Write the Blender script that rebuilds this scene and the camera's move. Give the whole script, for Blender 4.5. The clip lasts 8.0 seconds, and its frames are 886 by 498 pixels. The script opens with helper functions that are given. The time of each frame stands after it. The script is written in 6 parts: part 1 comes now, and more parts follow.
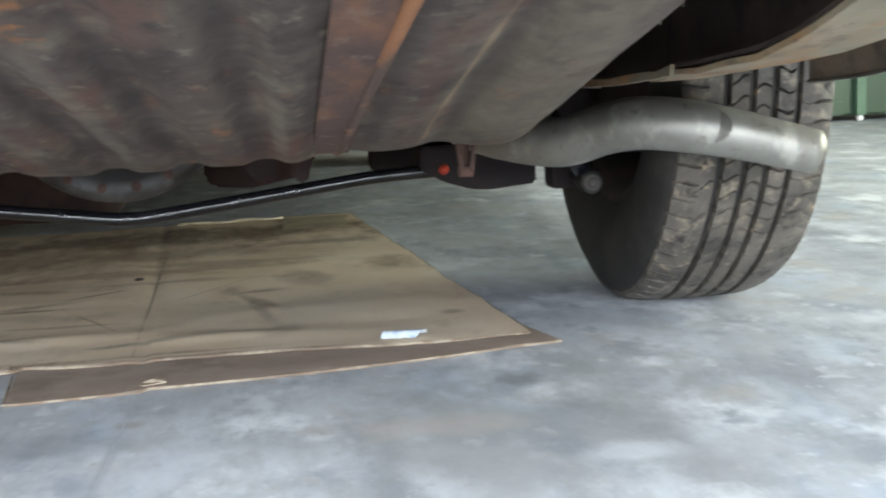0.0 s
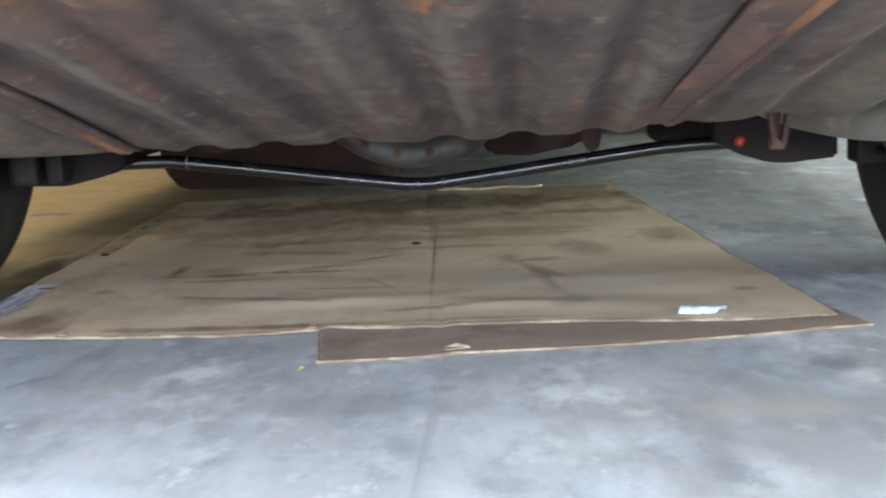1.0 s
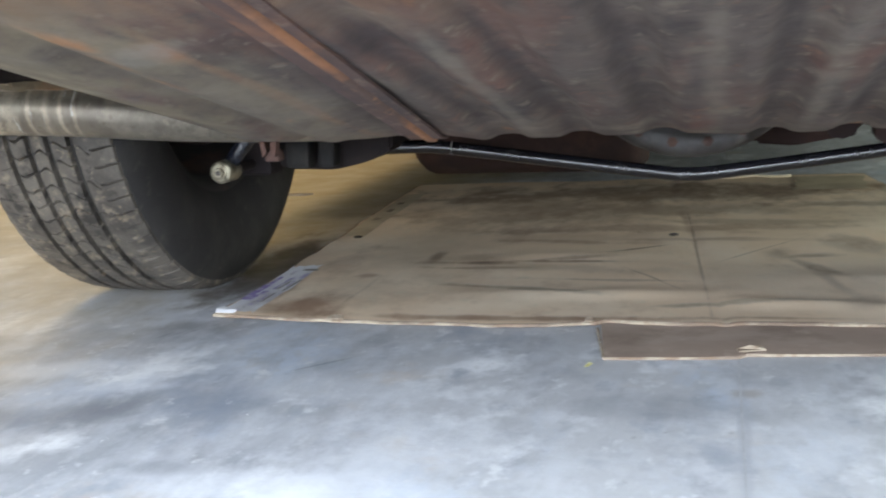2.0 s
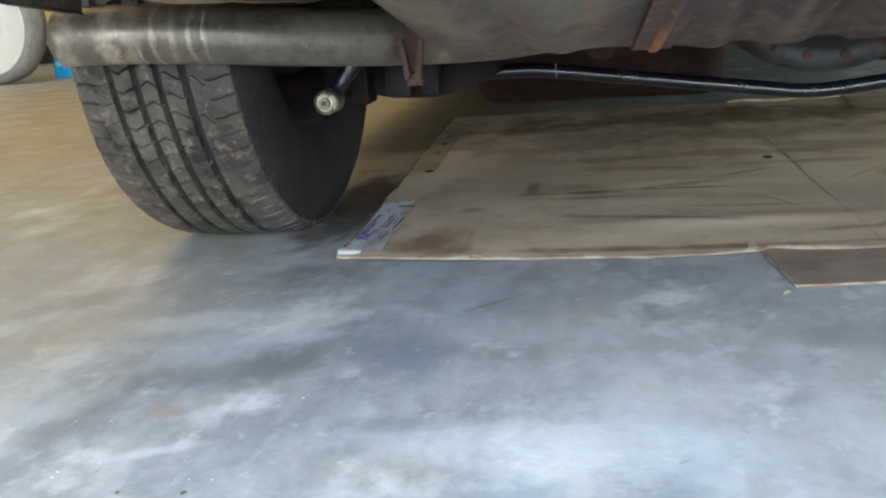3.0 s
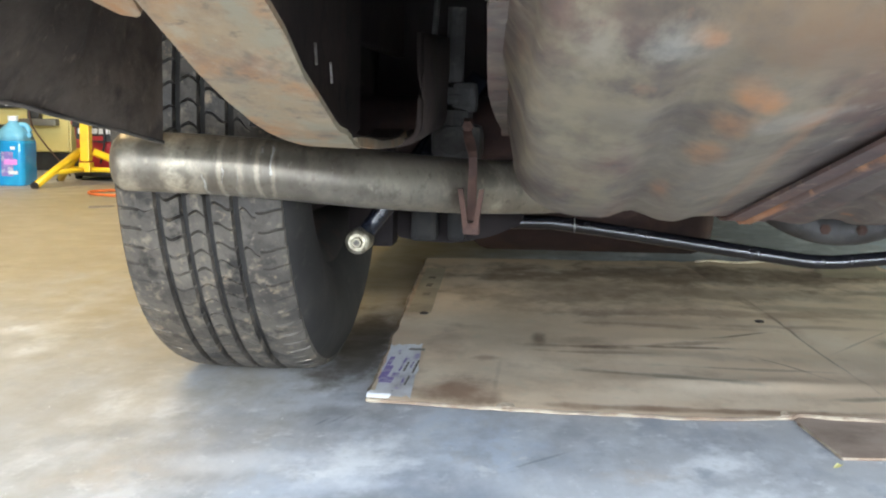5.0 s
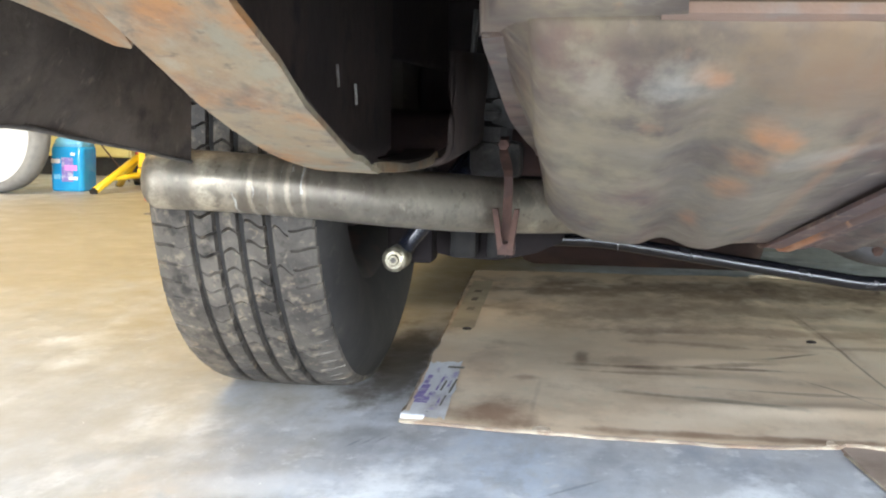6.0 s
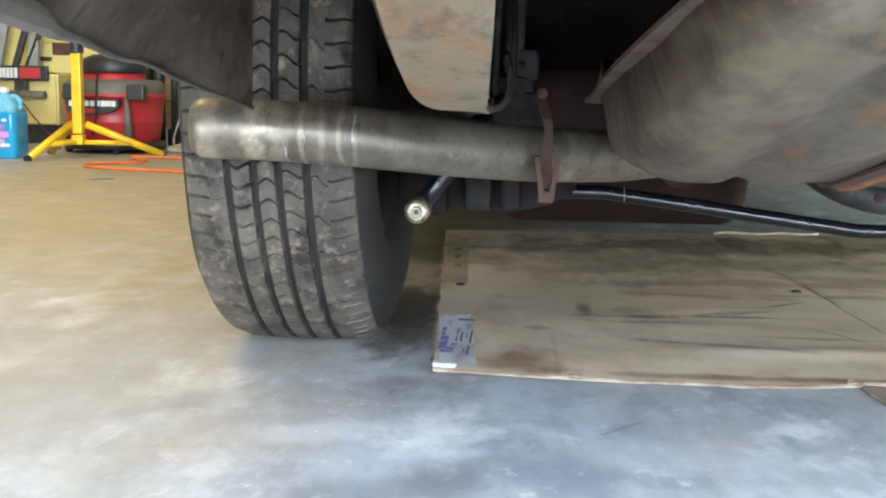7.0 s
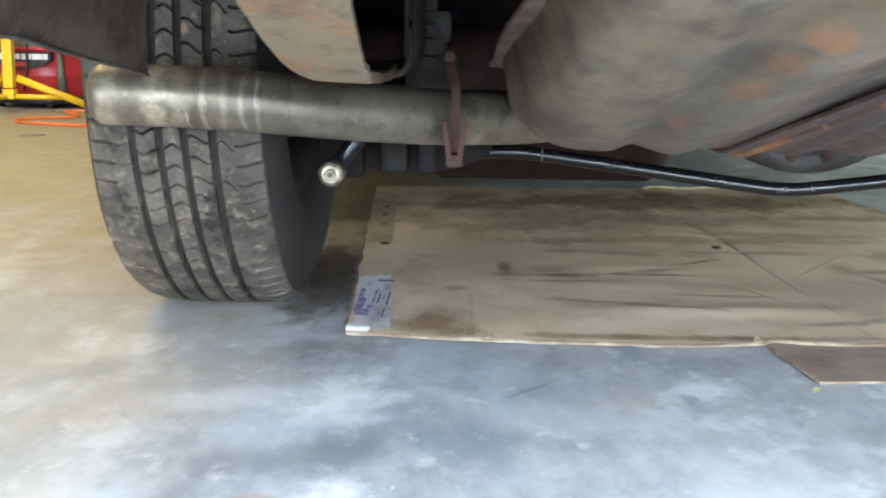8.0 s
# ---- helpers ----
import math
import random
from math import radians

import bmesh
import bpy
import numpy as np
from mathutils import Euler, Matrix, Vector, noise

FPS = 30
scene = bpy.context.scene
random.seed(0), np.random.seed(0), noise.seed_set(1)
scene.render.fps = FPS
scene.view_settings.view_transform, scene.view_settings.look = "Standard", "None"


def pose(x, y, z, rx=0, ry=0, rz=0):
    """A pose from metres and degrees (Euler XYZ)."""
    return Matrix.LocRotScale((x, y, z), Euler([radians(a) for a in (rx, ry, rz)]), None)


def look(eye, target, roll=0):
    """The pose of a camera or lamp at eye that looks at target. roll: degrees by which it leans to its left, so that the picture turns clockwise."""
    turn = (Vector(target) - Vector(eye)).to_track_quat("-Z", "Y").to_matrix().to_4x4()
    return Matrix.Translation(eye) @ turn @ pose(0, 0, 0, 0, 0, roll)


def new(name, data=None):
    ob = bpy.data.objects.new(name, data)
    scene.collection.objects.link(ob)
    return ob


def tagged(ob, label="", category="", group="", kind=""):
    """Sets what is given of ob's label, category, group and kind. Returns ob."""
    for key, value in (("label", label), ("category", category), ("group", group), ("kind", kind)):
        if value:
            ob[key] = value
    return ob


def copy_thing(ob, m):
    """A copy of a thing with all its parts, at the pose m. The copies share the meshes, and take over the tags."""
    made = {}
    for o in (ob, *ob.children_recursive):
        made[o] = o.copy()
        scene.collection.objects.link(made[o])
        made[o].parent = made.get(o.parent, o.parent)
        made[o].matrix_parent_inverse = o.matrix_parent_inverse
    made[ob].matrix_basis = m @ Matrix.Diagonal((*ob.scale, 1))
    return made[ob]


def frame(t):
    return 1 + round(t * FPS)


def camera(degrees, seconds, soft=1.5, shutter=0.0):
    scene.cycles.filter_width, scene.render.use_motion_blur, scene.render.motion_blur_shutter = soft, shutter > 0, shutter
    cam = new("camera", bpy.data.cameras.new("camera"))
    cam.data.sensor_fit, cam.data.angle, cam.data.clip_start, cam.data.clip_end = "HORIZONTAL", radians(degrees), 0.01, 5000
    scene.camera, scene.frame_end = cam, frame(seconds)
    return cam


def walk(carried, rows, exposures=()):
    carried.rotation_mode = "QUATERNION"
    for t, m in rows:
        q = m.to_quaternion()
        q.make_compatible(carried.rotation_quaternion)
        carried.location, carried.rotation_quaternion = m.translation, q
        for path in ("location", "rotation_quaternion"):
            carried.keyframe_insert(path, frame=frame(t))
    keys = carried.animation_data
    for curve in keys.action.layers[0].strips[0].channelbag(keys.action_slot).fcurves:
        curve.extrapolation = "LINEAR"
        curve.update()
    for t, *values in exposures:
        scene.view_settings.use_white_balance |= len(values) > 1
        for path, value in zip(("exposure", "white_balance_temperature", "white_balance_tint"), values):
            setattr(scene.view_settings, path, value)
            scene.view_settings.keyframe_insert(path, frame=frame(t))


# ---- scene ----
cam = camera(42.0, 8.0, soft=2.0, shutter=0.25)
PATH = [
    (0, (0.241, -0.478, 0.325), (0.473, 1.486, 0.025), -2.6),
    (0.5, (0.19, -0.46, 0.332), (0.233, 1.512, 0.002), -2.2),
    (1, (0.141, -0.461, 0.33), (0.002, 1.505, -0.009), -2.4),
    (1.5, (0.085, -0.46, 0.331), (-0.231, 1.486, -0.005), -2.3),
    (2, (0.032, -0.435, 0.338), (-0.433, 1.477, -0.018), -2.4),
    (2.2, (-0.004, -0.415, 0.338), (-0.501, 1.485, -0.044), -3.1),
    (3.3, (-0.302, -0.388, 0.312), (-0.562, 1.538, -0.161), -3.0),
    (3.5, (-0.336, -0.394, 0.308), (-0.544, 1.538, -0.164), -1.9),
    (4, (-0.376, -0.419, 0.306), (-0.529, 1.534, -0.094), -0.2),
    (4.5, (-0.388, -0.409, 0.324), (-0.537, 1.561, 0.012), 0.7),
    (4.7, (-0.387, -0.406, 0.33), (-0.546, 1.569, 0.055), 0.8),
    (5.8, (-0.363, -0.374, 0.357), (-0.624, 1.597, 0.137), 1.1),
    (6, (-0.359, -0.372, 0.353), (-0.641, 1.595, 0.119), 1.1),
    (6.5, (-0.412, -0.390, 0.342), (-0.637, 1.590, 0.082), 0.8),
    (7, (-0.491, -0.399, 0.330), (-0.618, 1.583, 0.046), 1.0),
    (7.2, (-0.507, -0.400, 0.328), (-0.599, 1.577, 0.031), 0.9),
    (7.5, (-0.534, -0.401, 0.334), (-0.521, 1.573, 0.011), 1.4),
    (8, (-0.448, -0.396, 0.346), (-0.487, 1.565, -0.021), 0.9),
]
walk(cam, [(t, look(eye, target, roll)) for t, eye, target, roll in PATH],
     exposures=[(0, -0.08, 6640, 9), (0.5, 0.0, 6540, 11), (1.5, 0.08, 6450, 11), (2.2, 0.08, 6420, 10), (3.3, -0.42, 6290, 5), (4.0, -0.42, 6300, 5), (4.7, 0.22, 6350, 7), (5.8, 0.75, 6480, 11), (6.2, 0.72, 6440, 9), (7.0, 0.42, 6190, 7), (8.0, 0.4, 6220, 7)])

# ---- world and light ----
world = bpy.data.worlds.new("daylight")
scene.world = world
world.use_nodes = True
wn = world.node_tree
sky = wn.nodes.new("ShaderNodeTexSky")
sky.sky_type, sky.sun_disc = "NISHITA", False
sky.sun_elevation, sky.sun_rotation = radians(38), radians(200)
bg = wn.nodes["Background"]
bg.inputs["Strength"].default_value = 0.12
wn.links.new(sky.outputs["Color"], bg.inputs["Color"])


def area_light(name, m, size_x, size_y, watts, color):
    data = bpy.data.lights.new(name, "AREA")
    data.shape, data.size, data.size_y, data.energy, data.color = "RECTANGLE", size_x, size_y, watts, color
    ob = new(name, data)
    ob.matrix_world = m
    return ob


sun = bpy.data.lights.new("sun", "SUN")
sun.energy, sun.angle, sun.color = 2.0, radians(0.6), (1.0, 0.95, 0.88)
sun_ob = new("sun", sun)
sun_ob.matrix_world = look((0, 0, 0), (0.25, -0.75, -0.62))

# daylight in the open garage door behind the camera, and in the side openings
area_light("door_daylight", look((0.25, -3.35, 1.42), (0.25, 0.2, 0.0)), 4.2, 1.70, 710, (0.81, 0.895, 1.0))
area_light("side_daylight", look((4.15, 1.9, 0.78), (0.0, 1.9, 0.2)), 2.2, 1.3, 190, (0.92, 1.0, 0.84))
# warm fill added to light the left floor, from no known source
area_light("warm_fill_left", look((-2.3, 1.8, 2.62), (-2.3, 1.8, 0.0)), 1.3, 3.2, 62, (1.0, 0.72, 0.34))


# ---- materials ----
def nodes_of(name):
    m = bpy.data.materials.new(name)
    m.use_nodes = True
    t = m.node_tree
    return m, t, t.nodes["Principled BSDF"]


def noise_fac(t, coord, scale, detail=4.0, rough=0.6, lo=0.35, hi=0.65, stretch=(1, 1, 1)):
    mp = t.nodes.new("ShaderNodeMapping")
    mp.inputs["Scale"].default_value = stretch
    t.links.new(coord, mp.inputs["Vector"])
    n = t.nodes.new("ShaderNodeTexNoise")
    n.inputs["Scale"].default_value, n.inputs["Detail"].default_value, n.inputs["Roughness"].default_value = scale, detail, rough
    t.links.new(mp.outputs["Vector"], n.inputs["Vector"])
    r = t.nodes.new("ShaderNodeMapRange")
    r.inputs["From Min"].default_value, r.inputs["From Max"].default_value = lo, hi
    t.links.new(n.outputs["Fac"], r.inputs["Value"])
    return r.outputs["Result"]


def mixed(t, fac, a, b):
    mx = t.nodes.new("ShaderNodeMix")
    mx.data_type = "RGBA"
    if isinstance(fac, float):
        mx.inputs[0].default_value = fac
    else:
        t.links.new(fac, mx.inputs[0])
    for sock, v in ((mx.inputs[6], a), (mx.inputs[7], b)):
        if isinstance(v, tuple):
            sock.default_value = (*v, 1)
        else:
            t.links.new(v, sock)
    return mx.outputs[2]


def stained(t, co, col, marks, rag_scale=9.0, along=1.0, solid=0.55):
    """Adds marks of a shape of their own, stains as well as painted light and shade: (x, y, half width, half length,
    turn in degrees, colour, amount), ragged by noise.
    """
    flat = t.nodes.new("ShaderNodeMapping")
    flat.inputs["Scale"].default_value = (1, along, 1)
    t.links.new(co, flat.inputs["Vector"])
    rag = t.nodes.new("ShaderNodeTexNoise")
    rag.inputs["Scale"].default_value, rag.inputs["Detail"].default_value, rag.inputs["Roughness"].default_value = rag_scale, 5.0, 0.65
    t.links.new(flat.outputs["Vector"], rag.inputs["Vector"])
    fine = t.nodes.new("ShaderNodeTexNoise")
    fine.inputs["Scale"].default_value, fine.inputs["Detail"].default_value, fine.inputs["Roughness"].default_value = rag_scale * 3.1, 4.0, 0.6
    t.links.new(flat.outputs["Vector"], fine.inputs["Vector"])
    gaps = t.nodes.new("ShaderNodeMapRange")
    gaps.inputs["From Min"].default_value, gaps.inputs["From Max"].default_value, gaps.inputs["To Min"].default_value = 0.36, 0.60, solid
    t.links.new(fine.outputs["Fac"], gaps.inputs["Value"])
    for x, y, rx, ry, turn, colour, amount in marks:
        mp = t.nodes.new("ShaderNodeMapping")
        mp.vector_type = "TEXTURE"
        mp.inputs["Location"].default_value, mp.inputs["Rotation"].default_value, mp.inputs["Scale"].default_value = (x, y, 0), (0, 0, radians(turn)), (rx, ry, 1000)
        t.links.new(co, mp.inputs["Vector"])
        ln = t.nodes.new("ShaderNodeVectorMath")
        ln.operation = "LENGTH"
        t.links.new(mp.outputs["Vector"], ln.inputs[0])
        ad = t.nodes.new("ShaderNodeMath")
        ad.operation = "MULTIPLY_ADD"
        broad = rx * ry > 0.1
        ad.inputs[1].default_value = 0.8 if broad else 2.4
        t.links.new(rag.outputs["Fac"], ad.inputs[0])
        t.links.new(ln.outputs["Value"], ad.inputs[2])
        r = t.nodes.new("ShaderNodeMapRange")
        r.interpolation_type = "SMOOTHSTEP"
        r.inputs["From Min"].default_value, r.inputs["From Max"].default_value = (0.85, 1.75) if broad else (1.45, 2.35)
        r.inputs["To Min"].default_value, r.inputs["To Max"].default_value = amount, 0.0
        t.links.new(ad.outputs["Value"], r.inputs["Value"])
        broken = t.nodes.new("ShaderNodeMath")
        broken.operation = "MULTIPLY"
        t.links.new(r.outputs["Result"], broken.inputs[0])
        t.links.new(gaps.outputs["Result"], broken.inputs[1])
        col = mixed(t, broken.outputs["Value"], col, colour)
    return col


def surface(name, base, layers=(), rough=0.7, metal=0.0, bump=(), rough_var=0.0, coat=0.0, marks=(), rag=9.0, spec=0.5, along=1.0, solid=0.55, tint=(1, 1, 1)):
    """base colour; layers of (colour, scale, lo, hi, stretch); bump of (scale, height in metres, stretch)."""
    m, t, p = nodes_of(name)
    co = t.nodes.new("ShaderNodeTexCoord").outputs["Object"]
    col = tuple(c * k for c, k in zip(base, tint))
    for colour, scale, lo, hi, stretch in layers:
        colour = tuple(c * k for c, k in zip(colour, tint))
        col = mixed(t, noise_fac(t, co, scale, 6.0, 0.62, lo, hi, stretch), col, colour)
    if marks:
        marks = [(*mk[:5], tuple(c * k for c, k in zip(mk[5], tint)), mk[6]) for mk in marks]
        col = stained(t, co, col, marks, rag, along, solid)
    if isinstance(col, tuple):
        p.inputs["Base Color"].default_value = (*col, 1)
    else:
        t.links.new(col, p.inputs["Base Color"])
    p.inputs["Roughness"].default_value, p.inputs["Metallic"].default_value = rough, metal
    p.inputs["Coat Weight"].default_value = coat
    p.inputs["Specular IOR Level"].default_value = spec
    if rough_var:
        r = t.nodes.new("ShaderNodeMapRange")
        r.inputs["To Min"].default_value, r.inputs["To Max"].default_value = rough - rough_var, rough + rough_var
        t.links.new(noise_fac(t, co, 9.0, 5.0), r.inputs["Value"])
        t.links.new(r.outputs["Result"], p.inputs["Roughness"])
    last = None
    for scale, height, stretch in bump:
        b = t.nodes.new("ShaderNodeBump")
        b.inputs["Distance"].default_value, b.inputs["Strength"].default_value = height, 1.0
        t.links.new(noise_fac(t, co, scale, 5.0, 0.6, 0.0, 1.0, stretch), b.inputs["Height"])
        if last:
            t.links.new(last, b.inputs["Normal"])
        last = b.outputs["Normal"]
    if last:
        t.links.new(last, p.inputs["Normal"])
    return m


ONE = (1, 1, 1)
# the tan and the floor's yellow second mark hold warm light as colour
DK, LT, BL, LIT_TAN = (0.20, 0.215, 0.245), (0.70, 0.73, 0.78), (0.55, 0.62, 0.74), (0.34, 0.275, 0.16)
M_FLOOR = surface("stained concrete", (0.46, 0.475, 0.50),
                  [((0.29, 0.31, 0.345), 1.7, 0.46, 0.62, (1.1, 0.5, 1)), ((0.62, 0.645, 0.69), 3.4, 0.50, 0.64, (1.1, 0.5, 1)), ((0.47, 0.53, 0.62), 4.6, 0.52, 0.64, (1.1, 0.5, 1)),
                   ((0.31, 0.325, 0.36), 7.0, 0.53, 0.66, (1.1, 0.5, 1)), ((0.60, 0.62, 0.66), 13.0, 0.52, 0.74, (1.1, 0.5, 1)), ((0.50, 0.455, 0.42), 5.5, 0.58, 0.70, ONE),
                   ((0.36, 0.375, 0.40), 24.0, 0.54, 0.70, (1.1, 0.5, 1)), ((0.54, 0.555, 0.58), 48.0, 0.54, 0.78, (1.1, 0.5, 1)), ((0.24, 0.245, 0.265), 60.0, 0.64, 0.78, ONE),
                   ((0.54, 0.57, 0.615), 17.0, 0.50, 0.74, (1.0, 0.5, 1)), ((0.30, 0.32, 0.36), 15.0, 0.54, 0.74, (0.8, 0.55, 1)), ((0.56, 0.58, 0.61), 80.0, 0.60, 0.74, (1.0, 0.6, 1)),
                   ((0.28, 0.315, 0.38), 5.0, 0.56, 0.67, (1.0, 0.6, 1)), ((0.76, 0.785, 0.82), 8.5, 0.54, 0.66, (0.9, 0.6, 1)), ((0.34, 0.37, 0.42), 21.0, 0.57, 0.70, (0.9, 0.6, 1)), ((0.62, 0.64, 0.66), 34.0, 0.60, 0.70, (0.9, 0.6, 1))],
                  rough=0.52, rough_var=0.14, bump=[(60, 0.0006, ONE), (7, 0.001, ONE)], rag=14.0, along=0.5, solid=0.9,
                  # the near-black marks by the left tyre are oil stain with painted shade
                  marks=[(-1.75, 2.9, 1.15, 2.3, 0, LIT_TAN, 0.88), (-0.85, 2.4, 0.40, 1.45, 0, (0.33, 0.255, 0.125), 0.85), (-0.652, 1.24, 0.065, 0.34, 0, (0.085, 0.066, 0.048), 0.95), (-0.63, 1.10, 0.05, 0.20, 0, (0.10, 0.085, 0.07), 0.85), (-0.60, 0.85, 0.06, 0.05, 0, (0.17, 0.17, 0.175), 0.6), (-1.35, 0.70, 0.60, 0.60, 0, (0.33, 0.315, 0.285), 0.8),
                         # third mark: faint shade under the cardboard's front edge, put into the colour
                         (-0.02, 0.585, 0.15, 0.05, 0, DK, 0.42), (-0.155, 0.50, 0.07, 0.05, 20, DK, 0.36), (-0.37, 0.72, 0.12, 0.04, 0, DK, 0.15), (-0.36, 0.62, 0.16, 0.06, 0, LT, 0.4), (-0.668, 0.36, 0.045, 0.13, -25, DK, 0.42),
                         (-0.62, 0.50, 0.10, 0.035, 25, DK, 0.4), (-0.60, 0.80, 0.05, 0.07, 0, DK, 0.3), (-0.60, 0.585, 0.09, 0.055, 30, BL, 0.4), (-0.66, 0.66, 0.10, 0.04, 10, LT, 0.5),
                         (-0.30, 0.36, 0.16, 0.05, 0, LT, 0.6), (0.17, 0.50, 0.12, 0.04, -20, LT, 0.45), (0.46, 0.70, 0.03, 0.035, 0, (0.14, 0.15, 0.16), 0.6), (0.50, 0.60, 0.025, 0.07, 20, DK, 0.42),
                         # the broad grey mark paints the near right floor darker, against the side daylight
                         (0.43, 0.50, 0.26, 0.26, 0, (0.28, 0.285, 0.29), 0.65), (0.50, 0.44, 0.05, 0.03, 0, LT, 0.5), (0.35, 0.56, 0.09, 0.04, 0, (0.50, 0.45, 0.41), 0.5), (-0.24, 0.48, 0.14, 0.09, 0, LT, 0.35),
                         (-0.55, 0.525, 0.05, 0.07, -30, DK, 0.55), (-0.672, 0.39, 0.03, 0.09, -8, DK, 0.55), (-0.43, 0.39, 0.05, 0.02, 0, DK, 0.4), (-0.602, 0.416, 0.02, 0.015, 0, (0.42, 0.33, 0.29), 0.7), (-0.62, 0.81, 0.003, 0.03, -18, DK, 0.9), (-0.607, 0.82, 0.003, 0.03, -18, DK, 0.9), (-0.594, 0.83, 0.003, 0.03, -18, DK, 0.9), (-0.385, 0.70, 0.003, 0.05, -42, DK, 0.7),
                         (-0.565, 0.60, 0.06, 0.018, 12, LT, 0.45), (-0.59, 0.335, 0.05, 0.012, 25, LT, 0.8), (0.058, 0.64, 0.02, 0.02, 0, (0.30, 0.26, 0.23), 0.6), (0.053, 0.5, 0.006, 0.25, 0, (0.36, 0.38, 0.42), 0.6)])
M_JOINT = surface("joint dirt", (0.40, 0.41, 0.43), [((0.50, 0.515, 0.54), 9, 0.44, 0.58, ONE)], rough=0.9)
M_WALL = surface("painted garage wall", (0.42, 0.38, 0.30), [((0.34, 0.31, 0.24), 1.5, 0.4, 0.65, ONE)], rough=0.85, bump=[(30, 0.001, ONE)])
M_CEIL = surface("ceiling board", (0.5, 0.49, 0.46), [((0.42, 0.41, 0.38), 1.2, 0.4, 0.65, ONE)], rough=0.9)
M_APRON = surface("driveway concrete", (0.42, 0.42, 0.40), [((0.32, 0.32, 0.31), 2.0, 0.4, 0.65, ONE)], rough=0.9)
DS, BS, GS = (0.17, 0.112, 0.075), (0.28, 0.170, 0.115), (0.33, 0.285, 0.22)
M_CARD = surface("grimy cardboard", (0.74, 0.605, 0.465),
                 [((0.66, 0.540, 0.410), 2.4, 0.48, 0.66, (1, 0.6, 0)), ((0.78, 0.680, 0.560), 5.0, 0.46, 0.66, (0.8, 0.7, 0)),
                  ((0.50, 0.380, 0.275), 4.0, 0.56, 0.74, (0.7, 0.6, 0)), ((0.54, 0.42, 0.31), 16.0, 0.56, 0.74, (0.8, 0.6, 0)), ((0.66, 0.59, 0.47), 40.0, 0.58, 0.74, (0.9, 0.5, 0))],
                 tint=(0.99, 0.955, 0.895), rough=0.85, bump=[(7, 0.002, (0.8, 0.8, 0)), (120, 0.0003, (1, 0.2, 1))], rag=12.0, along=0.6, solid=0.75,
                 marks=[(-0.39, 0.37, 0.014, 0.055, 0, DS, 0.95), (-0.32, 0.318, 0.085, 0.014, 0, DS, 0.95), (-0.18, 0.335, 0.12, 0.010, 3, DS, 0.8), (-0.33, 0.36, 0.06, 0.04, 0, DS, 0.35), (-0.22, 0.29, 0.20, 0.035, -6, DS, 0.3), (-0.095, 0.44, 0.070, 0.007, 35, DS, 0.9), (-0.17, 0.36, 0.08, 0.012, 20, DS, 0.6), (-0.46, 0.225, 0.022, 0.022, 0, BS, 0.8),
                        (-0.48, 0.99, 0.15, 0.05, -8, DS, 0.8), (-0.60, 0.72, 0.03, 0.20, 0, BS, 0.6), (-0.487, 0.035, 0.058, 0.085, 0, BS, 0.9), (-0.440, 0.06, 0.004, 0.17, 0, DS, 0.22), (-0.22, -0.004, 0.24, 0.018, 0, BS, 0.85), (-0.52, 0.30, 0.03, 0.14, 0, BS, 0.4), (0.10, 0.0, 0.10, 0.010, 0, BS, 0.6), (-0.20, 0.145, 0.14, 0.014, -18, GS, 0.85), (-0.30, 0.17, 0.05, 0.01, -10, DS, 0.5),
                        (0.12, 0.42, 0.03, 0.06, 0, DS, 0.6), (0.175, 0.22, 0.014, 0.12, 12, DS, 0.7), (0.205, 0.09, 0.030, 0.05, -20, DS, 0.65), (0.24, 0.49, 0.045, 0.08, 14, DS, 0.65), (0.38, 0.58, 0.05, 0.08, 10, DS, 0.6), (0.43, 0.14, 0.02, 0.02, 0, DS, 0.6),
                        # broad browns beyond y 0.8 paint the car's shade over the far grime
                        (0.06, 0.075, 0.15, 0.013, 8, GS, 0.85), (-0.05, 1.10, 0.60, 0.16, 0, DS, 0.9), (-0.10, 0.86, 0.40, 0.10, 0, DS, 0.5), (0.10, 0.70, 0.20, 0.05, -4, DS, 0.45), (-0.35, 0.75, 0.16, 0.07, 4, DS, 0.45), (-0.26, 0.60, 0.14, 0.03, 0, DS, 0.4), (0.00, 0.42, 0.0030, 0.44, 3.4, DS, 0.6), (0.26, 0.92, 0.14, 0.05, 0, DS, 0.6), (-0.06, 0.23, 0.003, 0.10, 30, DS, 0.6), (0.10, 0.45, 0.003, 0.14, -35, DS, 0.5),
                        # pale first mark: daylight on the right of the sheet, painted as colour
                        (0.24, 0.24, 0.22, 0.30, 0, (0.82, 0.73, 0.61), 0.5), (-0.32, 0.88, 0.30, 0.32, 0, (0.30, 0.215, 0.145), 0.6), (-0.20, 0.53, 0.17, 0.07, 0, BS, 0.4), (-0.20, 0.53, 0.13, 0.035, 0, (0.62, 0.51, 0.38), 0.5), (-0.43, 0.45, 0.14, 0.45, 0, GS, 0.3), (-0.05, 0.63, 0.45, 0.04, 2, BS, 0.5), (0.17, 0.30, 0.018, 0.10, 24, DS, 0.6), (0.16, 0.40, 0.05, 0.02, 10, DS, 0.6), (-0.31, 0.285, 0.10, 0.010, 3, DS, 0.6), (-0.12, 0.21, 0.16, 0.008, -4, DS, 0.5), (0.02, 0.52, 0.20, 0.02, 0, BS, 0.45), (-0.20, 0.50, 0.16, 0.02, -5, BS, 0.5)])
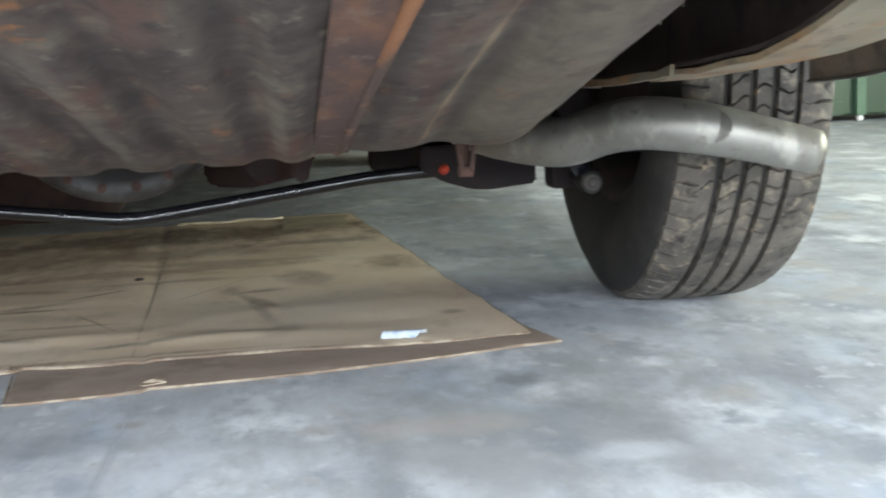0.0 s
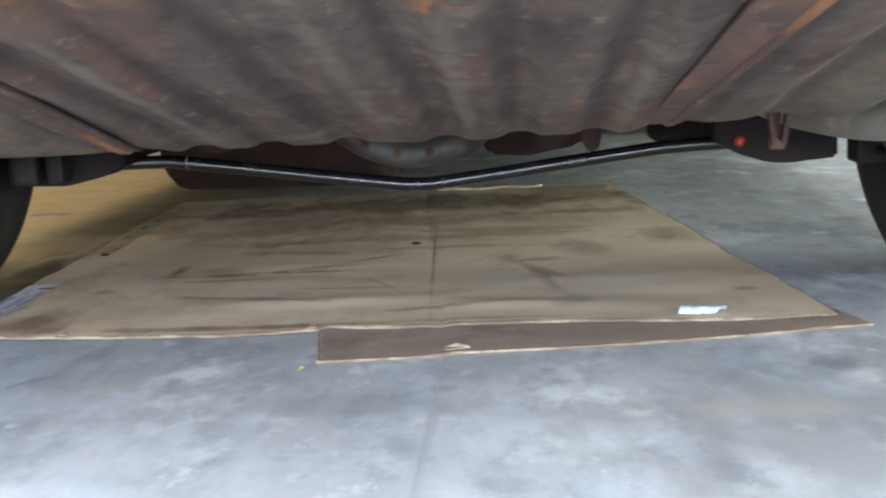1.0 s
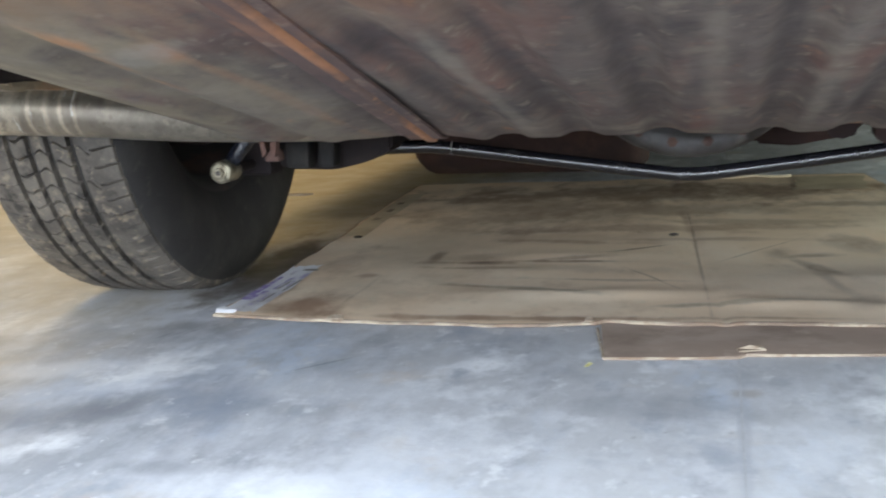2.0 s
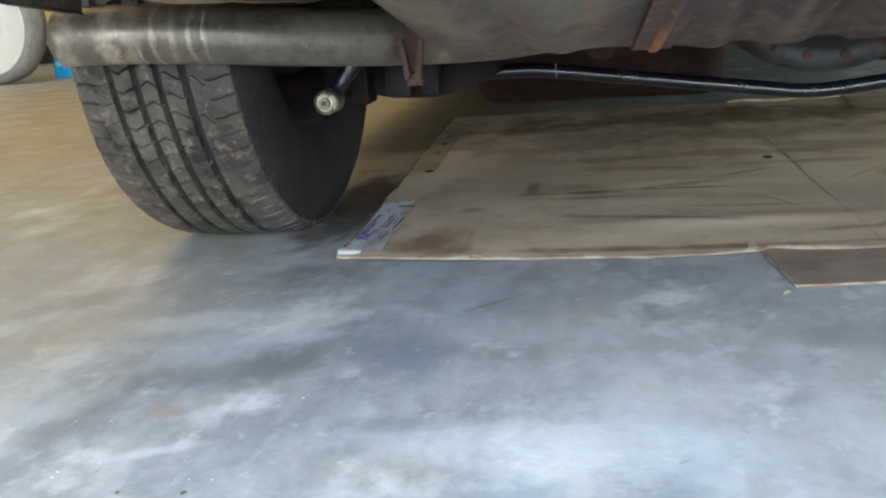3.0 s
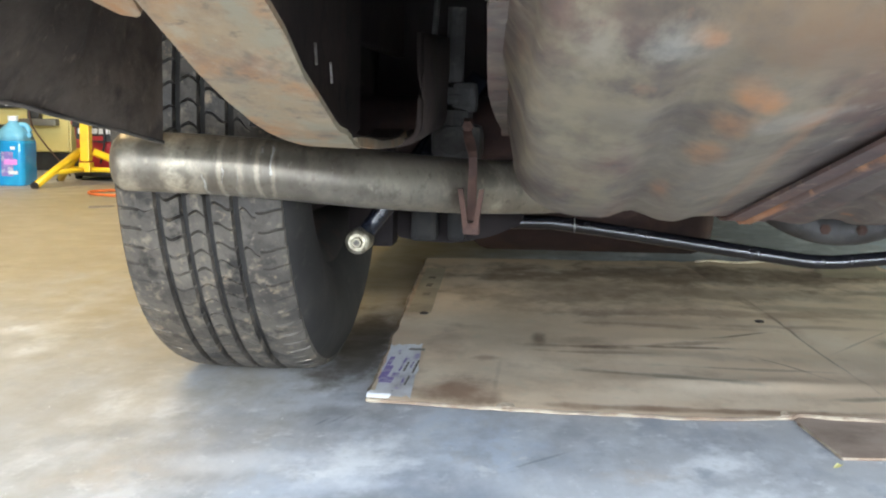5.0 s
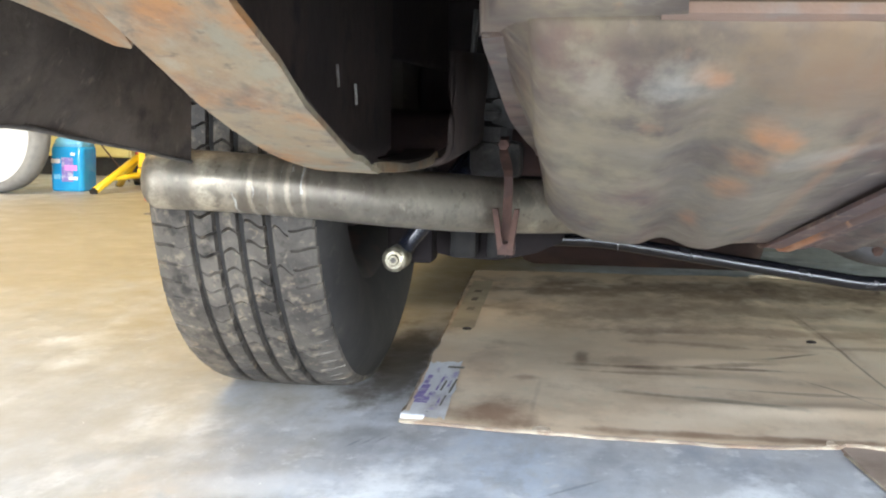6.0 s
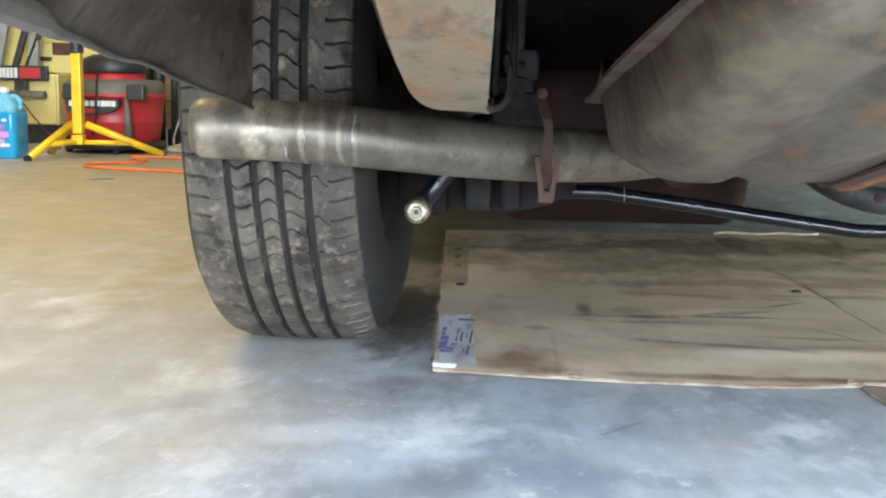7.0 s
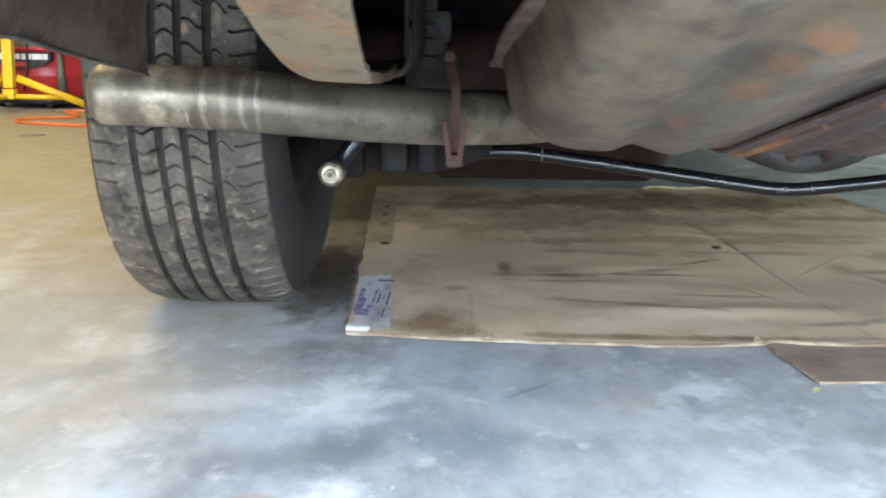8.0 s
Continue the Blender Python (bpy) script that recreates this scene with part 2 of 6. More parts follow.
M_CARD_FLAP = surface("brown cardboard", (0.30, 0.228, 0.185),
                      [((0.38, 0.30, 0.245), 5.0, 0.45, 0.65, (1, 2, 1)), ((0.21, 0.155, 0.122), 9.0, 0.52, 0.70, ONE), ((0.43, 0.35, 0.28), 30, 0.60, 0.75, ONE)], rough=0.85,
                      bump=[(40, 0.0005, ONE)])
M_CARD_EDGE = surface("torn cardboard edge", (0.40, 0.335, 0.255), [((0.22, 0.165, 0.125), 13, 0.44, 0.58, ONE), ((0.24, 0.17, 0.12), 45, 0.5, 0.62, ONE)], rough=0.9, bump=[(150, 0.0006, ONE)])
M_STRIP_RIDGE = surface("pale cardboard fold", (0.66, 0.58, 0.44), [((0.45, 0.37, 0.27), 25, 0.46, 0.62, ONE)], rough=0.85)
M_STAIN = surface("oil stain", (0.15, 0.115, 0.085), [((0.25, 0.20, 0.14), 18, 0.45, 0.62, ONE)], rough=0.7)
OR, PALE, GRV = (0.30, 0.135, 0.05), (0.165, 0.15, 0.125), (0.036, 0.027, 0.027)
M_TANK = surface("grimy steel tank", (0.080, 0.064, 0.056),
                 [((0.040, 0.029, 0.029), 9.0, 0.44, 0.60, (1.0, 0.28, 0)), ((0.106, 0.093, 0.076), 9.0, 0.50, 0.64, (1.0, 0.28, 0)), ((0.034, 0.026, 0.026), 20.0, 0.50, 0.62, (0.7, 0.45, 0)),
                  ((0.150, 0.132, 0.108), 26.0, 0.54, 0.70, (0.6, 0.5, 0)), ((0.095, 0.050, 0.040), 10.0, 0.50, 0.64, (1.0, 0.28, 0)), ((0.17, 0.078, 0.036), 16.0, 0.62, 0.73, (1.0, 0.28, 0)),
                  ((0.039, 0.030, 0.028), 60.0, 0.54, 0.68, (0.8, 0.55, 0)), ((0.165, 0.148, 0.125), 80.0, 0.58, 0.72, (0.8, 0.55, 0)), ((0.13, 0.07, 0.05), 50.0, 0.60, 0.72, (0.8, 0.55, 0)), ((0.24, 0.11, 0.045), 24.0, 0.64, 0.72, (1.0, 0.45, 1))],
                 spec=0.3, tint=(1.11, 1.01, 0.905), rough=0.60, rough_var=0.12, metal=0.1, bump=[(12, 0.0008, (1.0, 0.5, 0)), (60, 0.0005, (0.8, 0.7, 0))], rag=26.0, along=0.35, solid=0.5,
                 # GRV bands: grime in the grooves and strap recesses, with their shade painted in
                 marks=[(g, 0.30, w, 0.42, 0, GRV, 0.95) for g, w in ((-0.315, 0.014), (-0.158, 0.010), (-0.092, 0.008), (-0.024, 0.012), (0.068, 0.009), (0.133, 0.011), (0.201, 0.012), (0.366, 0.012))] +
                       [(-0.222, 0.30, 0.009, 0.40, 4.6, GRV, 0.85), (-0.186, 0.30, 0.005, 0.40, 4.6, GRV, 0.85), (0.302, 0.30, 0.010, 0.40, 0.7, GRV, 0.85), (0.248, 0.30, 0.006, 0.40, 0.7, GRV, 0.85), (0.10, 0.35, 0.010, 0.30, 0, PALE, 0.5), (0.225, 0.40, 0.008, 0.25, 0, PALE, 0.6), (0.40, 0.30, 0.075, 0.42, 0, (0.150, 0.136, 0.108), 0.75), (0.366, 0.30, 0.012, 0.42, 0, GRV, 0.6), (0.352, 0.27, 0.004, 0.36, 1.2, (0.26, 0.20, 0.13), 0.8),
                        (-0.120, 0.35, 0.008, 0.30, 0, PALE, 0.5), (0.03, 0.30, 0.010, 0.35, 0, PALE, 0.45), 
                        (-0.38, -0.075, 0.018, 0.04, 0, OR, 0.8), (-0.328, 0.03, 0.010, 0.014, 0, OR, 0.8), (-0.301, 0.083, 0.010, 0.014, 0, OR, 0.8), (-0.262, 0.15, 0.012, 0.03, 0, OR, 0.7), (-0.258, 0.30, 0.006, 0.25, 0, OR, 0.45), (-0.20, 0.03, 0.08, 0.02, 0, OR, 0.55),
                        (-0.30, 0.32, 0.07, 0.34, 0, (0.142, 0.126, 0.096), 0.85), (-0.37, 0.20, 0.04, 0.34, 0, (0.158, 0.140, 0.098), 1.0), (-0.30, 0.06, 0.10, 0.10, 0, (0.165, 0.138, 0.092), 0.7), (-0.15, 0.10, 0.10, 0.06, 0, (0.15, 0.095, 0.065), 0.5), (-0.29, 0.020, 0.040, 0.040, 0, (0.125, 0.076, 0.042), 0.5), (-0.25, 0.045, 0.055, 0.045, 0, (0.125, 0.075, 0.044), 0.5), (-0.12, 0.055, 0.12, 0.045, 0, (0.19, 0.105, 0.058), 0.7), (-0.295, 0.103, 0.012, 0.022, 0, OR, 0.75), (-0.324, 0.037, 0.006, 0.012, 0, OR, 0.85),
                        (-0.299, 0.150, 0.013, 0.030, 0, (0.22, 0.115, 0.052), 0.75), (-0.301, 0.226, 0.012, 0.035, 0, (0.22, 0.115, 0.052), 0.75), (-0.309, 0.375, 0.009, 0.04, 0, (0.20, 0.10, 0.05), 0.7), (-0.338, 0.041, 0.020, 0.030, 0, (0.22, 0.225, 0.21), 0.75), (-0.365, 0.040, 0.016, 0.035, 0, (0.21, 0.20, 0.165), 0.6), (-0.352, 0.010, 0.016, 0.012, 0, GRV, 0.6), (-0.268, 0.146, 0.030, 0.020, 0, (0.20, 0.195, 0.18), 0.6), (-0.345, 0.15, 0.020, 0.03, 0, (0.085, 0.075, 0.066), 0.5)])
M_FLANGE = surface("dark tank flange", (0.075, 0.065, 0.052), [((0.045, 0.038, 0.032), 12, 0.45, 0.62, (1, 0.4, 1)), ((0.11, 0.095, 0.075), 30, 0.58, 0.72, (1, 0.4, 1))], spec=0.25, rough=0.7, bump=[(60, 0.0006, ONE)])
M_BRACKET = surface("dusty dark bracket", (0.022, 0.021, 0.021), [((0.042, 0.038, 0.034), 18, 0.48, 0.66, ONE)], spec=0.2, rough=0.7, bump=[(60, 0.0008, ONE)])
M_KNUCKLE = surface("dusty grey casting", (0.075, 0.072, 0.068), [((0.040, 0.037, 0.035), 18, 0.46, 0.62, ONE), ((0.12, 0.112, 0.10), 40, 0.56, 0.7, ONE)], spec=0.25, rough=0.7, bump=[(60, 0.0008, ONE)])
M_TANK_RUST = surface("rusty tank lip", (0.17, 0.105, 0.072), [((0.24, 0.12, 0.06), 14, 0.45, 0.65, ONE), ((0.15, 0.13, 0.11), 22, 0.55, 0.7, ONE)], rough=0.75, metal=0.1,
                      bump=[(70, 0.001, ONE)])
M_STRAP = surface("rust brown strap", (0.090, 0.055, 0.046), [((0.17, 0.082, 0.048), 14, 0.50, 0.64, (1, 0.4, 1)), ((0.060, 0.042, 0.038), 18, 0.48, 0.62, (1, 0.4, 1)), ((0.17, 0.115, 0.085), 60, 0.56, 0.7, (1, 0.5, 1))], spec=0.25, rough=0.8,
                  bump=[(90, 0.0008, (1, 0.4, 1))])
M_BEAD = surface("orange rust bead", (0.26, 0.115, 0.055), [((0.090, 0.056, 0.044), 12, 0.46, 0.58, (1, 0.4, 1)), ((0.32, 0.16, 0.085), 40, 0.56, 0.7, (1, 0.5, 1))], spec=0.25, rough=0.8, bump=[(90, 0.0006, ONE)])
M_HANGER = surface("rust brown hanger", (0.072, 0.038, 0.030), [((0.115, 0.058, 0.042), 30, 0.45, 0.62, ONE), ((0.06, 0.038, 0.03), 40, 0.55, 0.7, ONE)], rough=0.8,
                   bump=[(120, 0.0008, ONE)])
SC, SD = (0.62, 0.58, 0.49), (0.13, 0.115, 0.10)
M_PIPE = surface("dull exhaust steel", (0.30, 0.285, 0.25),
                 [((0.17, 0.155, 0.135), 6.0, 0.42, 0.62, (1.6, 1, 1)), ((0.33, 0.31, 0.27), 11, 0.50, 0.66, (1.4, 1, 1)), ((0.12, 0.105, 0.09), 20, 0.52, 0.68, (1.6, 1, 1)), ((0.13, 0.115, 0.095), 45, 0.64, 0.76, (1.2, 1, 1)), ((0.42, 0.40, 0.35), 40, 0.60, 0.74, (2.0, 0.8, 0.8)), ((0.14, 0.12, 0.10), 90, 0.58, 0.72, ONE)],
                 tint=(0.92, 0.85, 0.755), rough=0.40, rough_var=0.10, metal=0.5, bump=[(60, 0.0004, ONE), (12, 0.0009, (2, 1, 1))], rag=75.0,
                 marks=[(-0.80, 0.69, 0.004, 0.06, 0, SD, 0.5), (-0.787, 0.69, 0.012, 0.02, 0, SC, 0.6), (-0.765, 0.69, 0.010, 0.05, 0, SD, 0.5), (-0.742, 0.69, 0.012, 0.02, 0, SC, 0.8), (-0.722, 0.70, 0.010, 0.03, 10, SC, 0.4), (-0.706, 0.70, 0.004, 0.04, 8, SD, 0.4),
                        (-0.697, 0.695, 0.003, 0.03, -6, SC, 0.45), (-0.680, 0.70, 0.004, 0.025, 10, SC, 0.4), (-0.671, 0.70, 0.003, 0.04, 0, SD, 0.4), (-0.661, 0.70, 0.003, 0.03, -8, SC, 0.5),
                        (-0.648, 0.705, 0.003, 0.03, 6, SC, 0.4), (-0.56, 0.77, 0.04, 0.04, 0, (0.38, 0.355, 0.31), 0.6), (-0.50, 0.80, 0.02, 0.03, 0, (0.38, 0.355, 0.31), 0.6), (-0.44, 0.85, 0.012, 0.02, 0, SC, 0.6)])
M_PIPE_SHINY = surface("shiny exhaust steel", (0.33, 0.318, 0.285), [((0.26, 0.245, 0.215), 8.0, 0.44, 0.62, (1.6, 1, 1)), ((0.50, 0.48, 0.43), 18, 0.54, 0.70, (1.6, 1, 1)), ((0.20, 0.18, 0.155), 50, 0.58, 0.72, ONE)],
                       rough=0.42, rough_var=0.08, metal=0.6, bump=[(60, 0.0004, ONE), (12, 0.001, (2, 1, 1))])
M_WELD = surface("bright scale on pipe", (0.42, 0.40, 0.35), [((0.22, 0.20, 0.17), 70, 0.44, 0.58, ONE)], rough=0.5, metal=0.4, bump=[(120, 0.001, ONE)])
M_RAIL = surface("rust stained frame steel", (0.225, 0.188, 0.125),
                 [((0.27, 0.165, 0.080), 13.0, 0.44, 0.60, (1, 0.5, 1)), ((0.155, 0.134, 0.100), 11.0, 0.52, 0.66, (1, 0.45, 1)), ((0.32, 0.150, 0.055), 15.0, 0.49, 0.63, (1, 0.5, 1)), ((0.17, 0.095, 0.055), 22.0, 0.54, 0.66, (1, 0.5, 1)), ((0.29, 0.245, 0.17), 26, 0.54, 0.70, (1, 0.5, 1)),
                  ((0.13, 0.098, 0.068), 40, 0.54, 0.68, (1, 0.5, 1)), ((0.09, 0.062, 0.045), 80, 0.60, 0.74, ONE), ((0.36, 0.31, 0.23), 100, 0.66, 0.76, ONE)],
                 spec=0.35, rough=0.62, rough_var=0.1, metal=0.05, bump=[(60, 0.0010, ONE), (14, 0.0018, ONE)])
M_DARKSTEEL = surface("undercoated dark steel", (0.021, 0.017, 0.018), [((0.032, 0.025, 0.024), 9, 0.45, 0.66, ONE), ((0.06, 0.034, 0.026), 25, 0.62, 0.74, ONE)], spec=0.15, rough=0.75,
                      bump=[(60, 0.001, ONE)])
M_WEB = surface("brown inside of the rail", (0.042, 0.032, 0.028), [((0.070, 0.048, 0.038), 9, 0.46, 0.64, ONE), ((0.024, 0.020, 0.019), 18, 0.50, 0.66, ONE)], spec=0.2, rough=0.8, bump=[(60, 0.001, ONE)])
M_LINER = surface("dusty black undercoating", (0.165, 0.147, 0.128), [((0.095, 0.082, 0.072), 6.0, 0.42, 0.62, (1, 0.6, 1)), ((0.20, 0.178, 0.155), 9.0, 0.52, 0.70, (1, 0.6, 1)), ((0.085, 0.074, 0.066), 26.0, 0.50, 0.66, (1, 0.6, 1)), ((0.26, 0.23, 0.195), 60.0, 0.60, 0.76, ONE)],
                  spec=0.35, tint=(1.06, 0.95, 0.85), rough=0.70, rough_var=0.1, bump=[(45, 0.0014, ONE), (7, 0.005, ONE)])
M_LINER_EDGE = surface("scuffed body edge", (0.13, 0.11, 0.092), [((0.07, 0.062, 0.055), 30, 0.45, 0.62, ONE)], rough=0.6, metal=0.3)
M_AXLE = surface("rusty axle steel", (0.050, 0.033, 0.032), [((0.085, 0.050, 0.042), 12, 0.48, 0.68, ONE), ((0.028, 0.022, 0.023), 8, 0.48, 0.64, ONE)], spec=0.2, rough=0.8, metal=0.1,
                 bump=[(50, 0.0012, ONE)])
M_DIFF = surface("grey cast diff cover", (0.115, 0.115, 0.118), [((0.055, 0.050, 0.048), 9, 0.42, 0.62, ONE), ((0.17, 0.165, 0.16), 25, 0.58, 0.74, ONE)], rough=0.55, metal=0.4,
                 bump=[(60, 0.001, ONE)])
M_SWAY = surface("black painted bar", (0.012, 0.012, 0.016), [((0.03, 0.03, 0.032), 30, 0.55, 0.72, ONE)], rough=0.22, coat=0.4)
M_SHOCK = surface("black shock body", (0.012, 0.014, 0.022), [((0.03, 0.03, 0.035), 40, 0.55, 0.7, ONE)], rough=0.25, coat=0.4)
M_STUD = surface("zinc shock stud", (0.48, 0.44, 0.33), [((0.22, 0.19, 0.14), 90, 0.46, 0.62, ONE)], rough=0.45, metal=0.8, bump=[(150, 0.0005, ONE)])
M_RUBBER = surface("dusty tyre rubber", (0.026, 0.0255, 0.0265), [((0.042, 0.041, 0.040), 14, 0.44, 0.64, ONE), ((0.065, 0.062, 0.058), 50, 0.60, 0.76, ONE)], spec=0.3, tint=(1.06, 1.0, 0.93), rough=0.72,
                   bump=[(90, 0.0006, ONE)])
M_TREAD = surface("worn tread rubber", (0.090, 0.086, 0.080), [((0.050, 0.048, 0.047), 20, 0.46, 0.62, ONE), ((0.125, 0.119, 0.110), 11, 0.48, 0.64, ONE), ((0.20, 0.180, 0.150), 55, 0.54, 0.68, ONE), ((0.29, 0.24, 0.18), 42, 0.62, 0.71, ONE), ((0.026, 0.025, 0.025), 34, 0.55, 0.66, ONE), ((0.23, 0.21, 0.18), 110, 0.62, 0.72, ONE)],
                  spec=0.45, tint=(1.08, 0.99, 0.89), rough=0.55, rough_var=0.12, bump=[(140, 0.0008, ONE), (55, 0.0016, ONE)])
M_RIM = surface("dull wheel steel", (0.06, 0.055, 0.05), [((0.12, 0.08, 0.06), 15, 0.5, 0.66, ONE)], rough=0.7, metal=0.3)
M_PAINT = surface("dark car paint", (0.05, 0.055, 0.06), [((0.065, 0.07, 0.075), 3, 0.4, 0.6, ONE)], rough=0.3, coat=0.6)
M_RED_BUSH = surface("red rubber bushing", (0.55, 0.06, 0.03), [((0.35, 0.04, 0.03), 60, 0.45, 0.6, ONE)], rough=0.5)
M_YELLOW = surface("yellow enamel", (0.85, 0.55, 0.015), [((0.70, 0.42, 0.02), 12, 0.5, 0.68, ONE)], rough=0.35, coat=0.3)
M_CAB = surface("pale yellow cabinet paint", (0.72, 0.60, 0.22), [((0.62, 0.50, 0.17), 4, 0.45, 0.65, ONE)], rough=0.45, bump=[(40, 0.0006, ONE)])
M_RED = surface("red vacuum plastic", (0.50, 0.030, 0.035), [((0.38, 0.02, 0.025), 6, 0.45, 0.65, ONE)], rough=0.4)
M_BLACK = surface("black plastic", (0.022, 0.022, 0.024), [((0.04, 0.04, 0.04), 20, 0.5, 0.68, ONE)], rough=0.45)
M_GREYPL = surface("grey plastic", (0.12, 0.11, 0.09), [((0.16, 0.15, 0.12), 12, 0.5, 0.68, ONE)], rough=0.5)
M_WHITE = surface("white sticker", (0.78, 0.78, 0.78), [((0.68, 0.68, 0.68), 30, 0.5, 0.66, ONE)], rough=0.5)
M_WHITEPL = surface("white painted steel", (0.80, 0.80, 0.78), [((0.70, 0.70, 0.68), 10, 0.5, 0.66, ONE)], rough=0.4)
M_GREYTYRE = surface("grey dusty rubber", (0.30, 0.29, 0.27), [((0.22, 0.21, 0.20), 14, 0.45, 0.65, ONE)], rough=0.8)
M_WOOD = surface("tan wooden crate board", (0.42, 0.27, 0.13), [((0.33, 0.20, 0.09), 5, 0.45, 0.65, (0.4, 1, 6)), ((0.50, 0.34, 0.18), 12, 0.55, 0.7, (0.3, 1, 7))], rough=0.7,
                 bump=[(30, 0.0008, (0.3, 1, 6))])
M_BOARD = surface("pale weathered board", (0.42, 0.37, 0.27), [((0.33, 0.28, 0.20), 6, 0.45, 0.65, (0.5, 4, 1))], rough=0.8, bump=[(40, 0.0006, ONE)])
M_CORD = surface("orange cord", (0.72, 0.17, 0.04), [((0.55, 0.12, 0.03), 30, 0.5, 0.66, ONE)], rough=0.5)
M_GREEN = surface("dark green painted steel", (0.016, 0.046, 0.023), [((0.011, 0.034, 0.017), 4, 0.45, 0.65, ONE)], rough=0.45)
M_GREEN2 = surface("light green painted steel", (0.06, 0.13, 0.08), [((0.045, 0.10, 0.06), 8, 0.45, 0.65, ONE)], rough=0.45)
M_BLUE = surface("blue washer fluid plastic", (0.02, 0.30, 0.62), [((0.03, 0.40, 0.70), 6, 0.45, 0.65, ONE)], rough=0.2, coat=0.3)
M_CLEARPL = surface("translucent jug plastic", (0.20, 0.52, 0.70), [((0.13, 0.42, 0.64), 8, 0.45, 0.65, ONE)], rough=0.25, coat=0.3)
M_PURPLE = surface("purple print", (0.24, 0.18, 0.46), [((0.50, 0.48, 0.58), 60, 0.48, 0.6, ONE)], rough=0.5)
M_PINK = surface("pink print", (0.85, 0.30, 0.70), [((0.75, 0.22, 0.62), 20, 0.5, 0.66, ONE)], rough=0.4)
M_LABEL = surface("scuffed paper label", (0.76, 0.77, 0.80), [((0.52, 0.50, 0.50), 16, 0.50, 0.68, (1, 0.4, 1)), ((0.40, 0.35, 0.58), 30, 0.60, 0.68, (1, 0.4, 1)), ((0.30, 0.28, 0.32), 70, 0.62, 0.72, (1, 0.4, 1))], rough=0.6)
M_TAPE = surface("shiny white blue tape", (0.72, 0.80, 0.90), [((0.32, 0.46, 0.68), 40, 0.48, 0.60, ONE)], rough=0.22, coat=0.6)
M_CRUMB = surface("black greasy dirt", (0.03, 0.025, 0.022), [((0.07, 0.055, 0.045), 90, 0.5, 0.66, ONE)], rough=0.6)
M_LEAF = surface("yellow dry leaf", (0.52, 0.50, 0.22), [((0.40, 0.35, 0.12), 60, 0.45, 0.6, ONE)], rough=0.7)
M_RUSTSPOT = surface("rust drip", (0.24, 0.125, 0.095), [((0.17, 0.085, 0.065), 80, 0.45, 0.6, ONE)], rough=0.8)
M_LAMP = surface("lamp housing", (0.8, 0.8, 0.78), rough=0.5)


# ---- mesh helpers ----
def part(name, bm, material, parent=None, label="", smooth=False):
    bmesh.ops.recalc_face_normals(bm, faces=bm.faces)
    me = bpy.data.meshes.new(name)
    bm.to_mesh(me)
    bm.free()
    if smooth:
        for f in me.polygons:
            f.use_smooth = True
    me.materials.append(material)
    ob = new(name, me)
    if parent:
        ob.parent = parent
    if label:
        ob["label"] = label
    return ob


def thing(name, label, category, at=(0, 0, 0), kind="", group=""):
    ob = new(name)
    ob.empty_display_size = 0.05
    ob.location = at
    return tagged(ob, label, category, group, kind)


def box(bm, lo, hi, bevel=0.0):
    geom = bmesh.ops.create_cube(bm, size=1.0)["verts"]
    for v in geom:
        v.co = Vector([lo[i] + (v.co[i] + 0.5) * (hi[i] - lo[i]) for i in range(3)])
    if bevel:
        edges = list({e for v in geom for e in v.link_edges})
        bmesh.ops.bevel(bm, geom=edges, offset=bevel, segments=2, affect="EDGES", profile=0.6)
    return bm


def smooth_path(pts, n=8):
    """Catmull-Rom through the points."""
    pts = [Vector(p) for p in pts]
    ext = [2 * pts[0] - pts[1]] + pts + [2 * pts[-1] - pts[-2]]
    out = []
    for i in range(1, len(ext) - 2):
        a, b, c, d = ext[i - 1], ext[i], ext[i + 1], ext[i + 2]
        for k in range(n):
            t = k / n
            out.append(0.5 * (2 * b + (c - a) * t + (2 * a - 5 * b + 4 * c - d) * t * t + (3 * b - a - 3 * c + d) * t ** 3))
    out.append(pts[-1])
    return out


def ring_at(p, way, r, seg, squash=1.0):
    way = way.normalized()
    side = way.cross(Vector((0, 0, 1)))
    if side.length < 1e-4:
        side = Vector((1, 0, 0))
    side.normalize()
    up = side.cross(way)
    return [p + r * (math.cos(a) * side + squash * math.sin(a) * up) for a in [2 * math.pi * k / seg for k in range(seg)]]


def bridge(bm, ra, rb, closed=True):
    n = len(ra)
    for k in range(n if closed else n - 1):
        bm.faces.new((ra[k], ra[(k + 1) % n], rb[(k + 1) % n], rb[k]))


def tube(bm, pts, radius, seg=20, caps=True, hollow=0.0):
    """A round bar along the points; hollow: wall thickness of an open end at the last point."""
    rings = []
    for i, p in enumerate(pts):
        way = (pts[min(i + 1, len(pts) - 1)] - pts[max(i - 1, 0)])
        r = radius(i / (len(pts) - 1)) if callable(radius) else radius
        rings.append([bm.verts.new(c) for c in ring_at(p, way, r, seg)])
    for a, b in zip(rings, rings[1:]):
        bridge(bm, a, b)
    if caps:
        bm.faces.new(rings[0])
    if hollow:
        way = (pts[-1] - pts[-2]).normalized()
        r = radius(1.0) if callable(radius) else radius
        lip = [bm.verts.new(c) for c in ring_at(pts[-1], way, r - hollow, seg)]
        deep = [bm.verts.new(c) for c in ring_at(pts[-1] - 0.12 * way, way, r - hollow, seg)]
        bridge(bm, rings[-1], lip)
        bridge(bm, lip, deep)
        bm.faces.new(deep)
    elif caps:
        bm.faces.new(rings[-1])
    return bm


